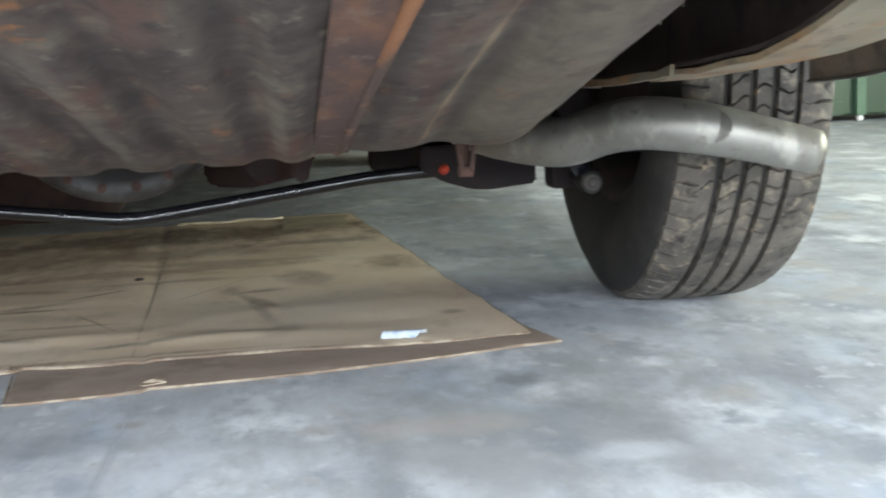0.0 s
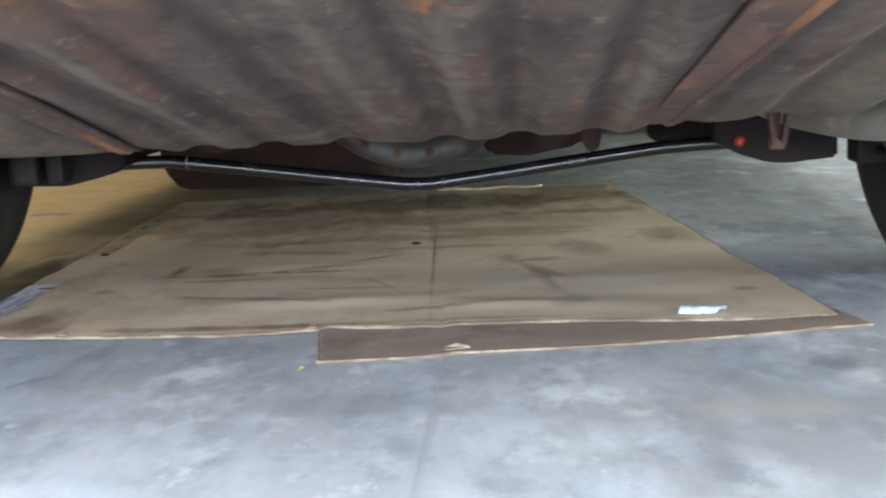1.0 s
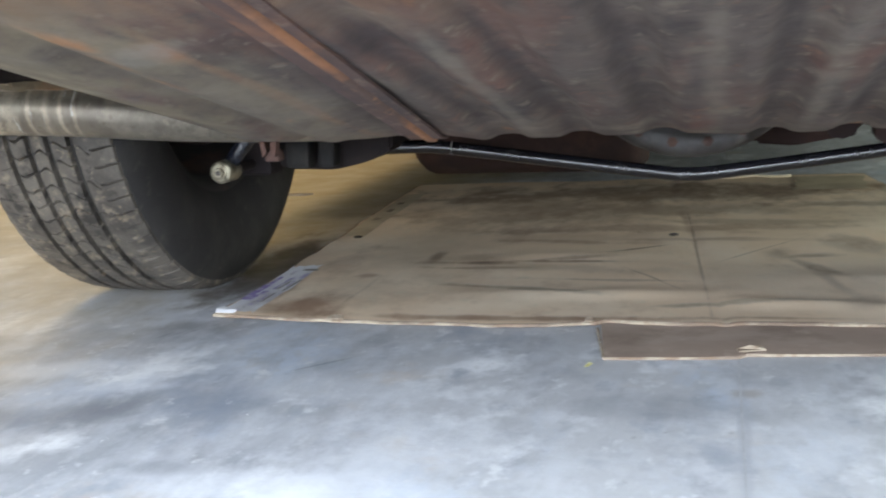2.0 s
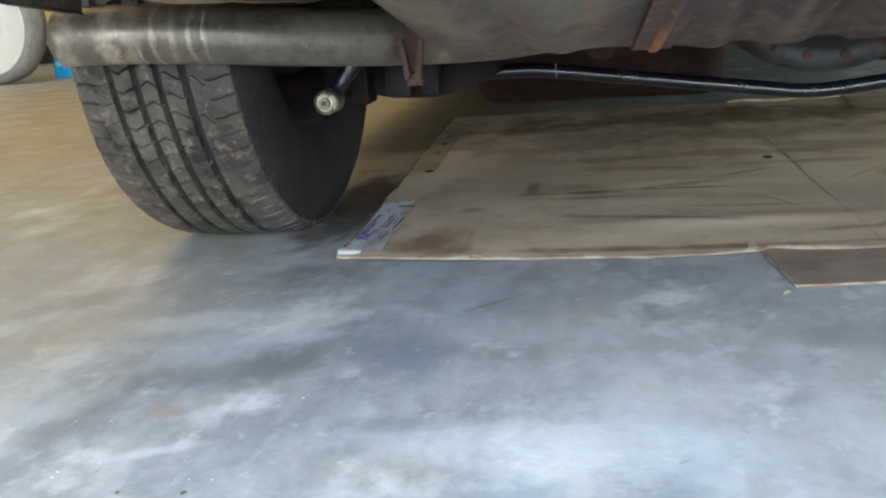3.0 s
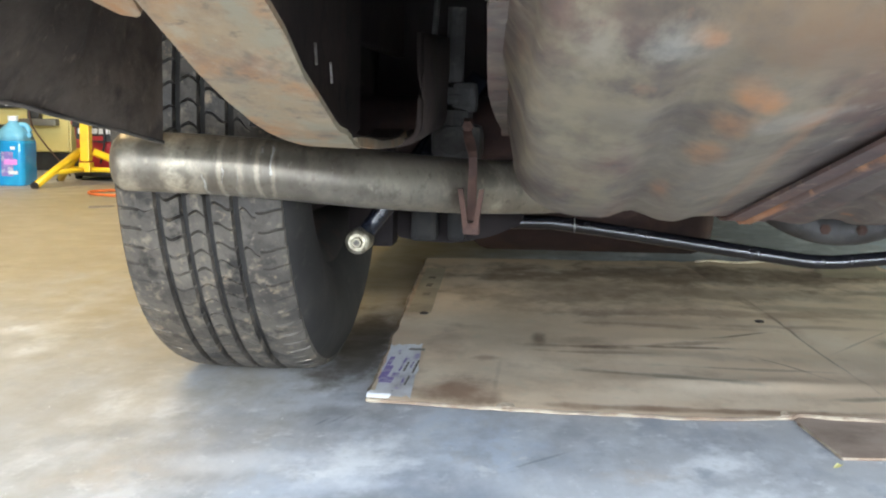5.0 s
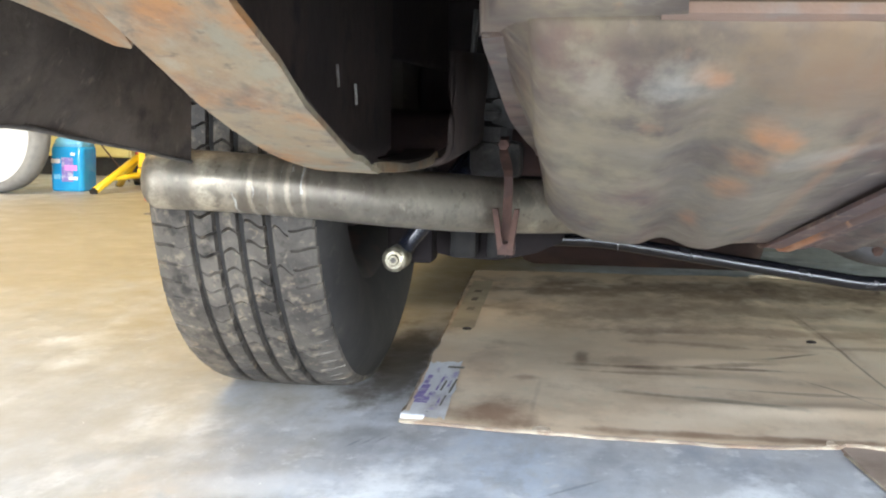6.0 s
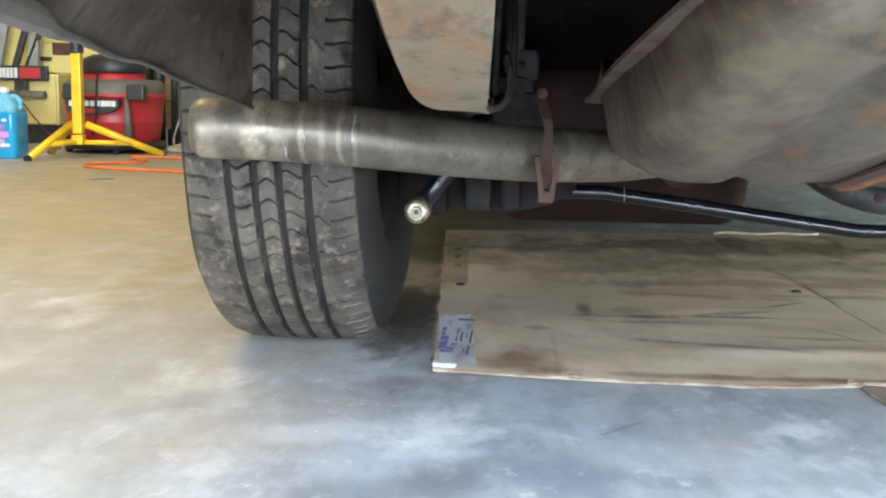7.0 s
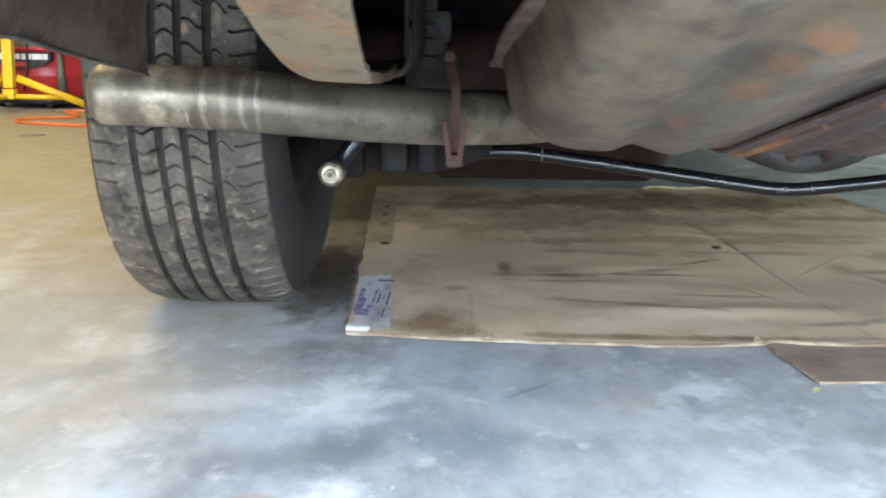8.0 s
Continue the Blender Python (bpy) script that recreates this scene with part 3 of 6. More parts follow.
def lathe(bm, profile, seg, m, close=False):
    """profile of (axial, radius) turned about the local x axis, laid by m."""
    rings = []
    for ax, r in profile:
        rings.append([bm.verts.new(m @ Vector((ax, r * math.cos(2 * math.pi * k / seg), r * math.sin(2 * math.pi * k / seg)))) for k in range(seg)])
    for a, b in zip(rings, rings[1:]):
        bridge(bm, a, b)
    if close:
        bm.faces.new(rings[0])
        bm.faces.new(rings[-1])
    return bm


def slab(bm, outline, z0, z1):
    """A flat piece with the outline in plan."""
    lo = [bm.verts.new((x, y, z0)) for x, y in outline]
    hi = [bm.verts.new((x, y, z1)) for x, y in outline]
    bridge(bm, lo, hi)
    bm.faces.new(lo)
    bm.faces.new(hi)
    return bm


def plate(bm, pts, thick):
    """A plate with the 3D outline, thickened along its normal."""
    pts = [Vector(p) for p in pts]
    n = (pts[1] - pts[0]).cross(pts[2] - pts[0]).normalized() * thick
    a = [bm.verts.new(p) for p in pts]
    b = [bm.verts.new(p + n) for p in pts]
    bridge(bm, a, b)
    bm.faces.new(a)
    bm.faces.new(b)
    return bm


def strip(bm, left, right, thick):
    """A bent sheet between two edge lines, with thickness."""
    left, right = [Vector(p) for p in left], [Vector(p) for p in right]
    rows = []
    for i in range(len(left)):
        j, k = max(i - 1, 0), min(i + 1, len(left) - 1)
        n = (right[i] - left[i]).cross(left[k] - left[j]).normalized() * thick
        rows.append([bm.verts.new(c) for c in (left[i], right[i], right[i] + n, left[i] + n)])
    for a, b in zip(rows, rows[1:]):
        bridge(bm, a, b)
    bm.faces.new(rows[0])
    bm.faces.new(rows[-1])
    return bm


# ---- the garage ----
JOINT_X = 0.052
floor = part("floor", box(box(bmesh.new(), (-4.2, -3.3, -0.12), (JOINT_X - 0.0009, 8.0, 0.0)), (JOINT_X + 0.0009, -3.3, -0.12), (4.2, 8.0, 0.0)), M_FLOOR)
tagged(floor, "grey blue stained concrete garage floor with a joint", "floor", kind="structure")
tagged(part("floor_joint", box(bmesh.new(), (JOINT_X - 0.0009, -3.3, -0.12), (JOINT_X + 0.0009, 8.0, -0.0003)), M_JOINT), "dirty control joint in the concrete floor", "joint", kind="structure")
tagged(part("ground", box(bmesh.new(), (-60, -60, -0.5), (60, 60, -0.13)), M_APRON), "pale driveway concrete outside the garage", "ground", kind="structure")
tagged(part("wall_north", box(bmesh.new(), (-4.4, 8.0, -0.12), (4.4, 8.2, 2.8)), M_WALL), "cream painted garage wall", "wall", kind="structure")
tagged(part("wall_west", box(bmesh.new(), (-4.4, -3.3, -0.12), (-4.2, 8.0, 2.8)), M_WALL), "cream painted garage wall", "wall", kind="structure")
bm = bmesh.new()
box(bm, (4.2, -3.3, -0.12), (4.4, 0.2, 2.8))
box(bm, (4.2, 3.0, -0.12), (4.4, 8.0, 2.8))
box(bm, (4.2, 0.2, 2.2), (4.4, 3.0, 2.8))
tagged(part("wall_east", bm, M_WALL), "cream painted garage wall with an open side door", "wall", kind="structure")
bm = bmesh.new()
box(bm, (-4.4, -3.5, -0.12), (-2.5, -3.3, 2.8))
box(bm, (2.5, -3.5, -0.12), (4.4, -3.3, 2.8))
box(bm, (-2.5, -3.5, 2.3), (2.5, -3.3, 2.8))
tagged(part("wall_south", bm, M_WALL), "garage wall round the open vehicle door", "wall", kind="structure")
tagged(part("ceiling", box(bmesh.new(), (-4.4, -3.5, 2.8), (4.4, 8.2, 2.95)), M_CEIL), "white board garage ceiling", "ceiling", kind="structure")

# ---- the car ----
car = thing("car", "parked car with rusty underbody, fuel tank, dual tailpipes and worn tyres", "car", (0, 0, 0))

WX, WY, WZ, WR = {-1: 0.751, 1: 0.757}, 1.115, 0.345, 0.350


def wheel(side):
    m = pose(side * WX[side], WY, WZ)
    hub = new("wheel")
    hub.parent = car
    hub.empty_display_size = 0.05

    def settle(ob):
        for v in ob.data.vertices:
            away = v.co.x - side * WX[side]
            swell = max(0.0, (abs(away) - 0.05) / 0.05) * math.exp(-((v.co.z - 0.10) / 0.10) ** 2)
            v.co.x += math.copysign(0.008 if away * side > 0 else 0.004, away) * min(swell, 1.2)
            if v.co.z < 0.0005:
                v.co.z = 0.0005
        ob.data.update()
        return ob

    prof = [(-0.078, 0.205), (-0.092, 0.222), (-0.100, 0.250), (-0.104, 0.275), (-0.102, 0.300), (-0.096, 0.322), (-0.088, 0.336), (-0.080, 0.3405),
            (-0.04, 0.3415), (0, 0.342), (0.04, 0.3415), (0.080, 0.3405), (0.088, 0.336), (0.096, 0.322), (0.102, 0.300), (0.104, 0.275), (0.100, 0.250), (0.092, 0.222), (0.078, 0.205)]
    settle(part("tyre", lathe(bmesh.new(), prof, 144, m), M_RUBBER, hub, "dusty black all-season tyre", True))
    # tread: five ribs cut by wavy slots
    bm = bmesh.new()
    N = 92
    # edges, blocks round the tyre, sweep, turn, phase, which edges meet a groove, width of the slot
    ribs = [(-0.089, -0.064, N, 0.05, 0.2, 0.0, 1, 0, 1.25), (-0.064, -0.0457, N, 0.10, 0.0, 0.0, 0, 1, 0.25), (-0.0395, -0.0178, N, 0.15, 0.0, 0.35, 1, 1, 1.0), (-0.0112, 0.0082, N, 0.14, 0.3, 0.1, 1, 1, 1.0),
            (0.0148, 0.0374, N, 0.15, 0.55, 0.7, 1, 1, 1.0), (0.0447, 0.062, N // 2, 0.10, 0.5, 0.5, 1, 0, 0.6), (0.062, 0.089, N, 0.08, 0.1, 0.0, 0, 1, 0.85)]
    rnd = random.Random(5)
    for x0, x1, n, amp, turn, phase, in0, in1, wide in ribs:
        step = 2 * math.pi / n
        for k in range(n):
            off_bottom = abs(((k + 0.5 + phase) * step - 1.5 * math.pi + math.pi) % (2 * math.pi) - math.pi)
            shut = 0.12 + 0.88 * min(1.0, max(0.0, off_bottom - 0.3) / 0.75)
            gap = rnd.uniform(0.0012, 0.0024) * shut * wide / WR
            a0, a1 = (k + phase) * step + gap / 2, (k + 1 + phase) * step - gap / 2
            fr = [0.0, 0.15, 0.3, 0.45, 0.6, 0.75, 0.88, 1.0]
            jit = amp * rnd.uniform(0.85, 1.15)
            sweep = [jit * math.sin(2 * math.pi * (f * 0.8 + turn)) + 0.9 * jit * (f - 0.5) for f in fr]
            low_r = rnd.uniform(0.0, 0.0006)
            tops, bots = [], []
            order = [(f, s, a0) for f, s in zip(fr, sweep)] + [(f, s, a1) for f, s in reversed(list(zip(fr, sweep)))]
            for f, s, a in order:
                x = x0 + f * (x1 - x0)
                ang = a + s * step
                drop = 0.0048 * (abs(x) / 0.086) ** 3 + low_r + 0.0045 * max(0.0, (abs(x) - 0.068) / 0.02) ** 2
                zig = 0.0003 * shut if (a == a0) else -0.0003 * shut
                for lst, r, inset in ((tops, WR - drop, 0.0010), (bots, WR - 0.010 - drop, -0.0006)):
                    xi = x + (inset + zig if f == 0.0 and in0 else -inset + zig if f == 1.0 and in1 else 0)
                    ai = ang + (inset if a == a0 else -inset) * shut * min(wide, 1.0) / WR
                    lst.append(bm.verts.new(m @ Vector((-side * xi, r * math.cos(ai), r * math.sin(ai)))))
            bm.faces.new(tops)
            bridge(bm, tops, bots)
    settle(part("tread", bm, M_TREAD, hub, "worn dusty tread blocks"))
    # rim and brake behind it
    s = side
    rim = [(-0.085 * s, 0.212), (-0.078 * s, 0.198), (-0.06 * s, 0.188), (0.02 * s, 0.180), (0.03 * s, 0.10), (0.03 * s, 0.02)]
    part("rim", lathe(bmesh.new(), rim, 64, m), M_RIM, hub, "dull brown wheel rim", True)
    drum = [(-0.075 * s, 0.02), (-0.075 * s, 0.135), (-0.060 * s, 0.142), (0.02 * s, 0.142)]
    part("brake_drum", lathe(bmesh.new(), drum, 48, m), M_AXLE, hub, "rusty brake drum", True)
    return hub


for side in (-1, 1):
    wheel(side)


def front_wheel(side):
    m = pose(side * 0.77, 3.90, WZ)
    prof = [(-0.09, 0.21), (-0.104, 0.27), (-0.095, 0.325), (-0.08, 0.343), (0.08, 0.343), (0.095, 0.325), (0.104, 0.27), (0.09, 0.21)]
    w = part("front_wheel", lathe(bmesh.new(), prof, 64, m), M_RUBBER, car, "dusty black front tyre", True)
    part("rim", lathe(bmesh.new(), [(-0.08, 0.212), (-0.06, 0.19), (0.03, 0.18), (0.04, 0.02), (-0.04, 0.02), (-0.06, 0.19)], 48, m), M_RIM, w, "dull brown wheel rim", True)


for side in (-1, 1):
    front_wheel(side)


# fuel tank: a sloped lower shell with lengthwise ribs
def tank_bottom(y):
    return 0.374 - 0.216 * y


TANK_L, TANK_R = -0.397, 0.462


def seam_z(y):
    """Height of the seam flange on the left side: flatter than the sloped bottom."""
    return 0.3895 - 0.098 * y


GROOVES = [-0.150, -0.085, -0.015, 0.075, 0.140, 0.208]


def rib_height(x):
    """Depth of the pressed grooves and the strap recesses, in metres."""
    d = 0.0
    for g in GROOVES:
        d += 0.009 * math.exp(-((x - g) / 0.015) ** 4)
    for g in (-0.207, 0.274):
        d += 0.005 * math.exp(-((x - g) / 0.026) ** 4)
    d += 0.012 * math.exp(-((x - 0.366) / 0.020) ** 2) + 0.010 * math.exp(-((x + 0.320) / 0.016) ** 2)
    return d


bm = bmesh.new()
rings = []
XS = [0.0, 0.0008, 0.002, 0.004, 0.007, 0.011] + [0.016 + (TANK_R - TANK_L - 0.016) * k / 150 for k in range(151)]
stations = [(0.000, 0.0085), (0.005, 0.0052), (0.013, 0.0026), (0.024, 0.0008), (0.038, 0.0), (0.05, 0), (0.10, 0), (0.15, 0), (0.20, 0), (0.25, 0), (0.30, 0), (0.35, 0), (0.40, 0), (0.45, 0.0), (0.50, 0.0), (0.55, 0.0), (0.585, 0.002),
            (0.605, 0.008), (0.618, 0.018), (0.64, 0.04), (0.66, 0.054), (0.68, 0.066), (0.705, 0.082), (0.735, 0.099)]
FULL = {0.55: 0.003, 0.585: 0.008, 0.605: 0.0115, 0.618: 0.0135, 0.64: 0.017, 0.66: 0.026, 0.68: 0.043, 0.705: 0.068, 0.735: 0.099}
for y, lift in stations:
    ring = []
    for dx in XS:
        x = TANK_L + dx
        edge = min(x - TANK_L, TANK_R - x)
        rad = 0.011 + 0.032 * min(1.0, max(0.0, (y - 0.15) / 0.42)) ** 1.5 if x < 0 else 0.040
        side_up = 0.0
        if edge < rad:
            side_up = rad - math.sqrt(max(rad * rad - (rad - edge) ** 2, 0))
        wave = 0.0020 * noise.noise(Vector((x * 9, y * 9, 2.0))) + 0.0012 * noise.noise(Vector((x * 30, y * 30, 7.0)))
        corner = min(1.0, max(0.0, (-0.20 - x) / 0.08))
        at = lift + corner * (FULL.get(y, lift) - lift) - 0.010 * min(1.0, max(0.0, (-0.245 - x) / 0.04)) * min(1.0, dx / 0.06) * min(1.0, y / 0.12) * min(1.0, max(0.0, (0.60 - y) / 0.10))
        lift_r = 0.0075 * min(1.0, max(0.0, (x - 0.235) / 0.03)) * min(1.0, y / 0.5)
        fade = 1.0 - 0.45 * min(max((y - 0.46) / 0.13, 0.0), 1.0) if y > 0.12 else max(y, 0.0) / 0.12
        z = tank_bottom(y) + at + lift_r + max(side_up, 0) + rib_height(x) * fade + wave * min(1.0, 0.1 + max(y + 0.016, 0.0) / 0.1)
        ring.append(bm.verts.new((x + 0.010 * max(0.0, 1 - dx / 0.08) * max(0.0, 1 - y / 0.2) - 0.016 * max(0.0, 1 - dx / 0.06) * min(1.0, max(0.0, (y - 0.30) / 0.28)), y, z)))
    top = tank_bottom(y) + 0.102
    ring.append(bm.verts.new((TANK_R, y, top)))
    ring.append(bm.verts.new((TANK_L + 0.035, y, max(top, seam_z(y) + 0.03))))
    ring.append(bm.verts.new((TANK_L + 0.006 - 0.016 * min(1.0, max(0.0, (y - 0.30) / 0.28)), y, seam_z(y) + 0.006)))
    ring.append(bm.verts.new((TANK_L - 0.012 + 0.010 * max(0.0, 1 - y / 0.2) - 0.010 * min(1.0, max(0.0, (y - 0.30) / 0.28)), y, seam_z(y))))
    rings.append(ring)
for a, b in zip(rings, rings[1:]):
    bridge(bm, a, b)
bm.faces.new(rings[-1])
bm.faces.new(rings[0])
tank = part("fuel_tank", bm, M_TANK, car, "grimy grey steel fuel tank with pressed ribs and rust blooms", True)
# rear lip, folded
bm = bmesh.new()
xs = [-0.345 + 0.785 * k / 40 for k in range(41)]
strip(bm, [(x, 0.001, tank_bottom(0.0) + 0.0088 + 0.0008 * noise.noise(Vector((x * 30, 1, 1)))) for x in xs],
      [(x, -0.008 - 0.0012 * noise.noise(Vector((x * 25, 2, 4))), tank_bottom(0.0) + 0.0108) for x in xs], 0.0035)
part("rear_lip", bm, M_TANK_RUST, tank, "rust brown folded rear lip")
# shoulder of the upper shell at the left rear
bm = bmesh.new()
strip(bm, smooth_path([(-0.410, 0.07, 0.3825), (-0.4025, 0.02, 0.3832), (-0.393, -0.03, 0.3850), (-0.374, -0.10, 0.397), (-0.362, -0.15, 0.420)], 4), smooth_path([(-0.332, 0.07, 0.3840), (-0.335, 0.02, 0.3848), (-0.339, -0.03, 0.3855), (-0.346, -0.10, 0.397), (-0.350, -0.15, 0.420)], 4), -0.05)
part("shoulder", bm, M_TANK, tank, "olive grey upper shell shoulder", True)
# seam flange along the sides
ys = [0.740, 0.731, 0.715, 0.68, 0.62, 0.54, 0.46, 0.38, 0.30, 0.22, 0.14, 0.08, 0.055]
outer = [(-0.4265 + 0.0185 * min(1.0, max(0.0, (0.50 - y) / 0.44)) ** 1.5 + (0.012 if y > 0.735 else 0.0) - 0.0025 * (0.70 < y < 0.735) + 0.0008 * noise.noise(Vector((y * 30, 5, 1))), y, seam_z(y) + 0.0006 * noise.noise(Vector((y * 25, 0, 2)))) for y in ys]
inner = [(TANK_L + 0.004 if y < 0.735 else TANK_L + 0.012, y, seam_z(y) + 0.0012) for y in ys]
part("seam_flange", strip(bmesh.new(), outer, inner, 0.0035), M_TANK, tank, "olive brown seam flange")
ys = [0.735, 0.70, 0.6, 0.5, 0.42, 0.36, 0.30]
outer = [(TANK_R + 0.02 - (0.0 if y < 0.72 else 0.012) - (0.028 if y < 0.32 else 0), y, tank_bottom(y) + 0.098) for y in ys]
inner = [(TANK_R - 0.01, y, tank_bottom(y) + 0.098) for y in ys]
part("seam_flange", strip(bmesh.new(), outer, inner, 0.0035), M_FLANGE, tank, "olive brown seam flange")
# straps: a flat band with a rounded bead off its middle
for x0, half, sk, bead in ((-0.2225, 0.0150, 0.075, 0.15), (0.2665, 0.0165, 0.018, 0.40)):
    ys = [0.004, 0.04, 0.1, 0.2, 0.3, 0.4, 0.50, 0.56, 0.585, 0.60, 0.61, 0.625]
    ups = [0.005, 0, 0, 0, 0, 0, 0.0, 0.0, 0.003, 0.008, 0.014, 0.04]
    left = [(x0 - half + sk * (0.58 - y) + 0.0008 * noise.noise(Vector((y * 40, x0, 3))), y, tank_bottom(y) + u + (0.0075 * min(1.0, y / 0.5) if x0 > 0 else 0.0) - 0.001) for y, u in zip(ys, ups)]
    right = [(x0 + half + sk * (0.58 - y) + 0.0008 * noise.noise(Vector((y * 40, x0, 8))), y, tank_bottom(y) + u + (0.0075 * min(1.0, y / 0.5) if x0 > 0 else 0.0) - 0.001) for y, u in zip(ys, ups)]
    strap = part("tank_strap", strip(bmesh.new(), left, right, 0.003), M_STRAP, tank, "rust brown tank strap")
    bm = bmesh.new()
    lean = 0.030 if x0 > 0 else 0.0
    tube(bm, [Vector((x0 + bead * half + (sk + lean) * (0.58 - y), y, tank_bottom(y) + u + (0.0075 * min(1.0, y / 0.5) if x0 > 0 else 0.0) + 0.0012)) for y, u in zip(ys, ups)], 0.0050, 10)
    part("strap_bead", bm, M_BEAD, tank, "orange rust bead pressed into the strap", True)


# tailpipes
def tailpipe(pts, radius, label, steel):
    p = part("tailpipe", tube(bmesh.new(), smooth_path(pts, 8), radius, 28, True, 0.002), steel, car, label, True)
    return p


pipe_l = tailpipe([(-0.16, 1.12, 0.30), (-0.28, 1.02, 0.262), (-0.36, 0.945, 0.253), (-0.415, 0.90, 0.253), (-0.474, 0.835, 0.258), (-0.53, 0.785, 0.264), (-0.59, 0.745, 0.271),
                   (-0.655, 0.722, 0.278), (-0.72, 0.712, 0.282), (-0.770, 0.707, 0.2835), (-0.794, 0.7055, 0.284), (-0.806, 0.705, 0.284)], lambda u: 0.0295 - 0.0075 * max(0.0, (u - 0.895) / 0.105) ** 2, "dull grey steel tailpipe with pale scale", M_PIPE)
pipe_r = tailpipe([(0.30, 1.17, 0.345), (0.365, 1.10, 0.312), (0.420, 1.04, 0.278), (0.462, 0.98, 0.254), (0.500, 0.915, 0.243), (0.543, 0.845, 0.240), (0.583, 0.79, 0.256), (0.613, 0.75, 0.262), (0.662, 0.72, 0.256), (0.719, 0.71, 0.243),
                   (0.790, 0.712, 0.224)], lambda u: 0.029 - 0.005 * max(0, (u - 0.75) / 0.25), "shiny grey steel tailpipe bent round the tyre", M_PIPE_SHINY)
# pale scale rings and blobs on the left pipe
for x, y, w, a0, a1 in ((-0.660, 0.7215, 0.0050, 2.30, 5.3), (-0.648, 0.723, 0.0040, 2.2, 3.3), (-0.681, 0.7175, 0.0036, 3.35, 4.9), (-0.696, 0.7155, 0.0034, 3.15, 4.7), (-0.713, 0.713, 0.0040, 3.4, 4.6), (-0.668, 0.7195, 0.0022, 2.4, 3.2)):
    bm = bmesh.new()
    prev = None
    n = max(6, int((a1 - a0) * 9))
    for k in range(n + 1):
        u = k / n
        a = a0 + (a1 - a0) * u
        jig = 0.0030 * noise.noise(Vector((a * 2.2, x * 70, 1)))
        half = 0.5 * w * (0.55 + 0.6 * noise.noise(Vector((a * 5, x * 90, 5))) + 0.5 * math.exp(-((u - 0.93) / 0.08) ** 2) + 0.35 * math.exp(-(u / 0.12) ** 2))
        pair = [bm.verts.new((x + jig + dx, y + rr * math.cos(a), 0.2785 + 0.06 * (-0.655 - x) + rr * math.sin(a))) for dx, rr in ((-half, 0.0297), (0.0, 0.0303), (half, 0.0297))]
        if prev:
            bm.faces.new((prev[0], prev[1], pair[1], pair[0]))
            bm.faces.new((prev[1], prev[2], pair[2], pair[1]))
        prev = pair
    part("pipe_scale", bm, M_WELD, pipe_l, "pale mineral drip on the pipe", True)
for x, z, r in ((-0.744, 0.291, 0.007),):
    bm = bmesh.new()
    yc = 0.712 if x > -0.75 else 0.7075
    rim_v = []
    for ring_r in (1.0, 0.55):
        row = []
        for k in range(16):
            a = 2 * math.pi * k / 16
            rr = r * ring_r * (1 + 0.35 * noise.noise(Vector((math.cos(a) * 2, math.sin(a) * 2, x * 50))))
            zz = z + rr * math.sin(a)
            dz = (zz - 0.2835) / 0.0302
            row.append(bm.verts.new((x + rr * math.cos(a), yc - 0.0302 * math.sqrt(max(1 - dz * dz, 0.01)) - (0.0006 if ring_r < 1 else 0), zz)))
        rim_v.append(row)
    bridge(bm, rim_v[0], rim_v[1])
    bm.faces.new(rim_v[1])
    part("pipe_scale", bm, M_WELD, pipe_l, "pale mineral scale on the pipe", True)
# hangers
for sx, hx, hy, hz in ((-1, -0.462, 0.800, 0.212), (1, 0.432, 0.88, 0.205)):
    bm = bmesh.new()
    strip(bm, smooth_path([(hx - 0.012, hy + 0.04, hz + 0.118), (hx - 0.011, hy + 0.020, hz + 0.104), (hx - 0.009, hy + 0.012, hz + 0.094), (hx - 0.0035, hy - 0.002, hz + 0.078), (hx - 0.004, hy - 0.003, hz + 0.045), (hx - 0.0045, hy - 0.001, hz + 0.012)], 3),
          smooth_path([(hx - 0.003, hy + 0.04, hz + 0.118), (hx - 0.002, hy + 0.020, hz + 0.104), (hx + 0.002, hy + 0.012, hz + 0.094), (hx + 0.0055, hy - 0.002, hz + 0.078), (hx + 0.0055, hy - 0.003, hz + 0.045), (hx + 0.005, hy - 0.001, hz + 0.012)], 3), 0.003)
    lathe(bm, [(-0.006, 0.0005), (-0.005, 0.006), (0.006, 0.006)], 6, pose(hx - 0.006, hy + 0.016, hz + 0.110, 0, 0, 90))
    hanger = part("hanger", bm, M_HANGER, pipe_l if sx < 0 else pipe_r, "rust brown exhaust hanger clamp")
    bm = bmesh.new()
    plate(bm, [(hx - 0.013, hy - 0.006, hz + 0.046), (hx - 0.007, hy - 0.006, hz + 0.004), (hx - 0.002, hy - 0.006, hz + 0.010), (hx - 0.008, hy - 0.006, hz + 0.046)], 0.012)
    plate(bm, [(hx + 0.014, hy - 0.006, hz + 0.046), (hx + 0.009, hy - 0.006, hz + 0.046), (hx + 0.003, hy - 0.006, hz + 0.010), (hx + 0.008, hy - 0.006, hz + 0.004)], 0.012)
    box(bm, (hx - 0.008, hy - 0.008, hz - 0.002), (hx + 0.009, hy + 0.008, hz + 0.011), 0.002)
    part("clamp", bm, M_HANGER, pipe_l if sx < 0 else pipe_r, "rust brown forked clamp")


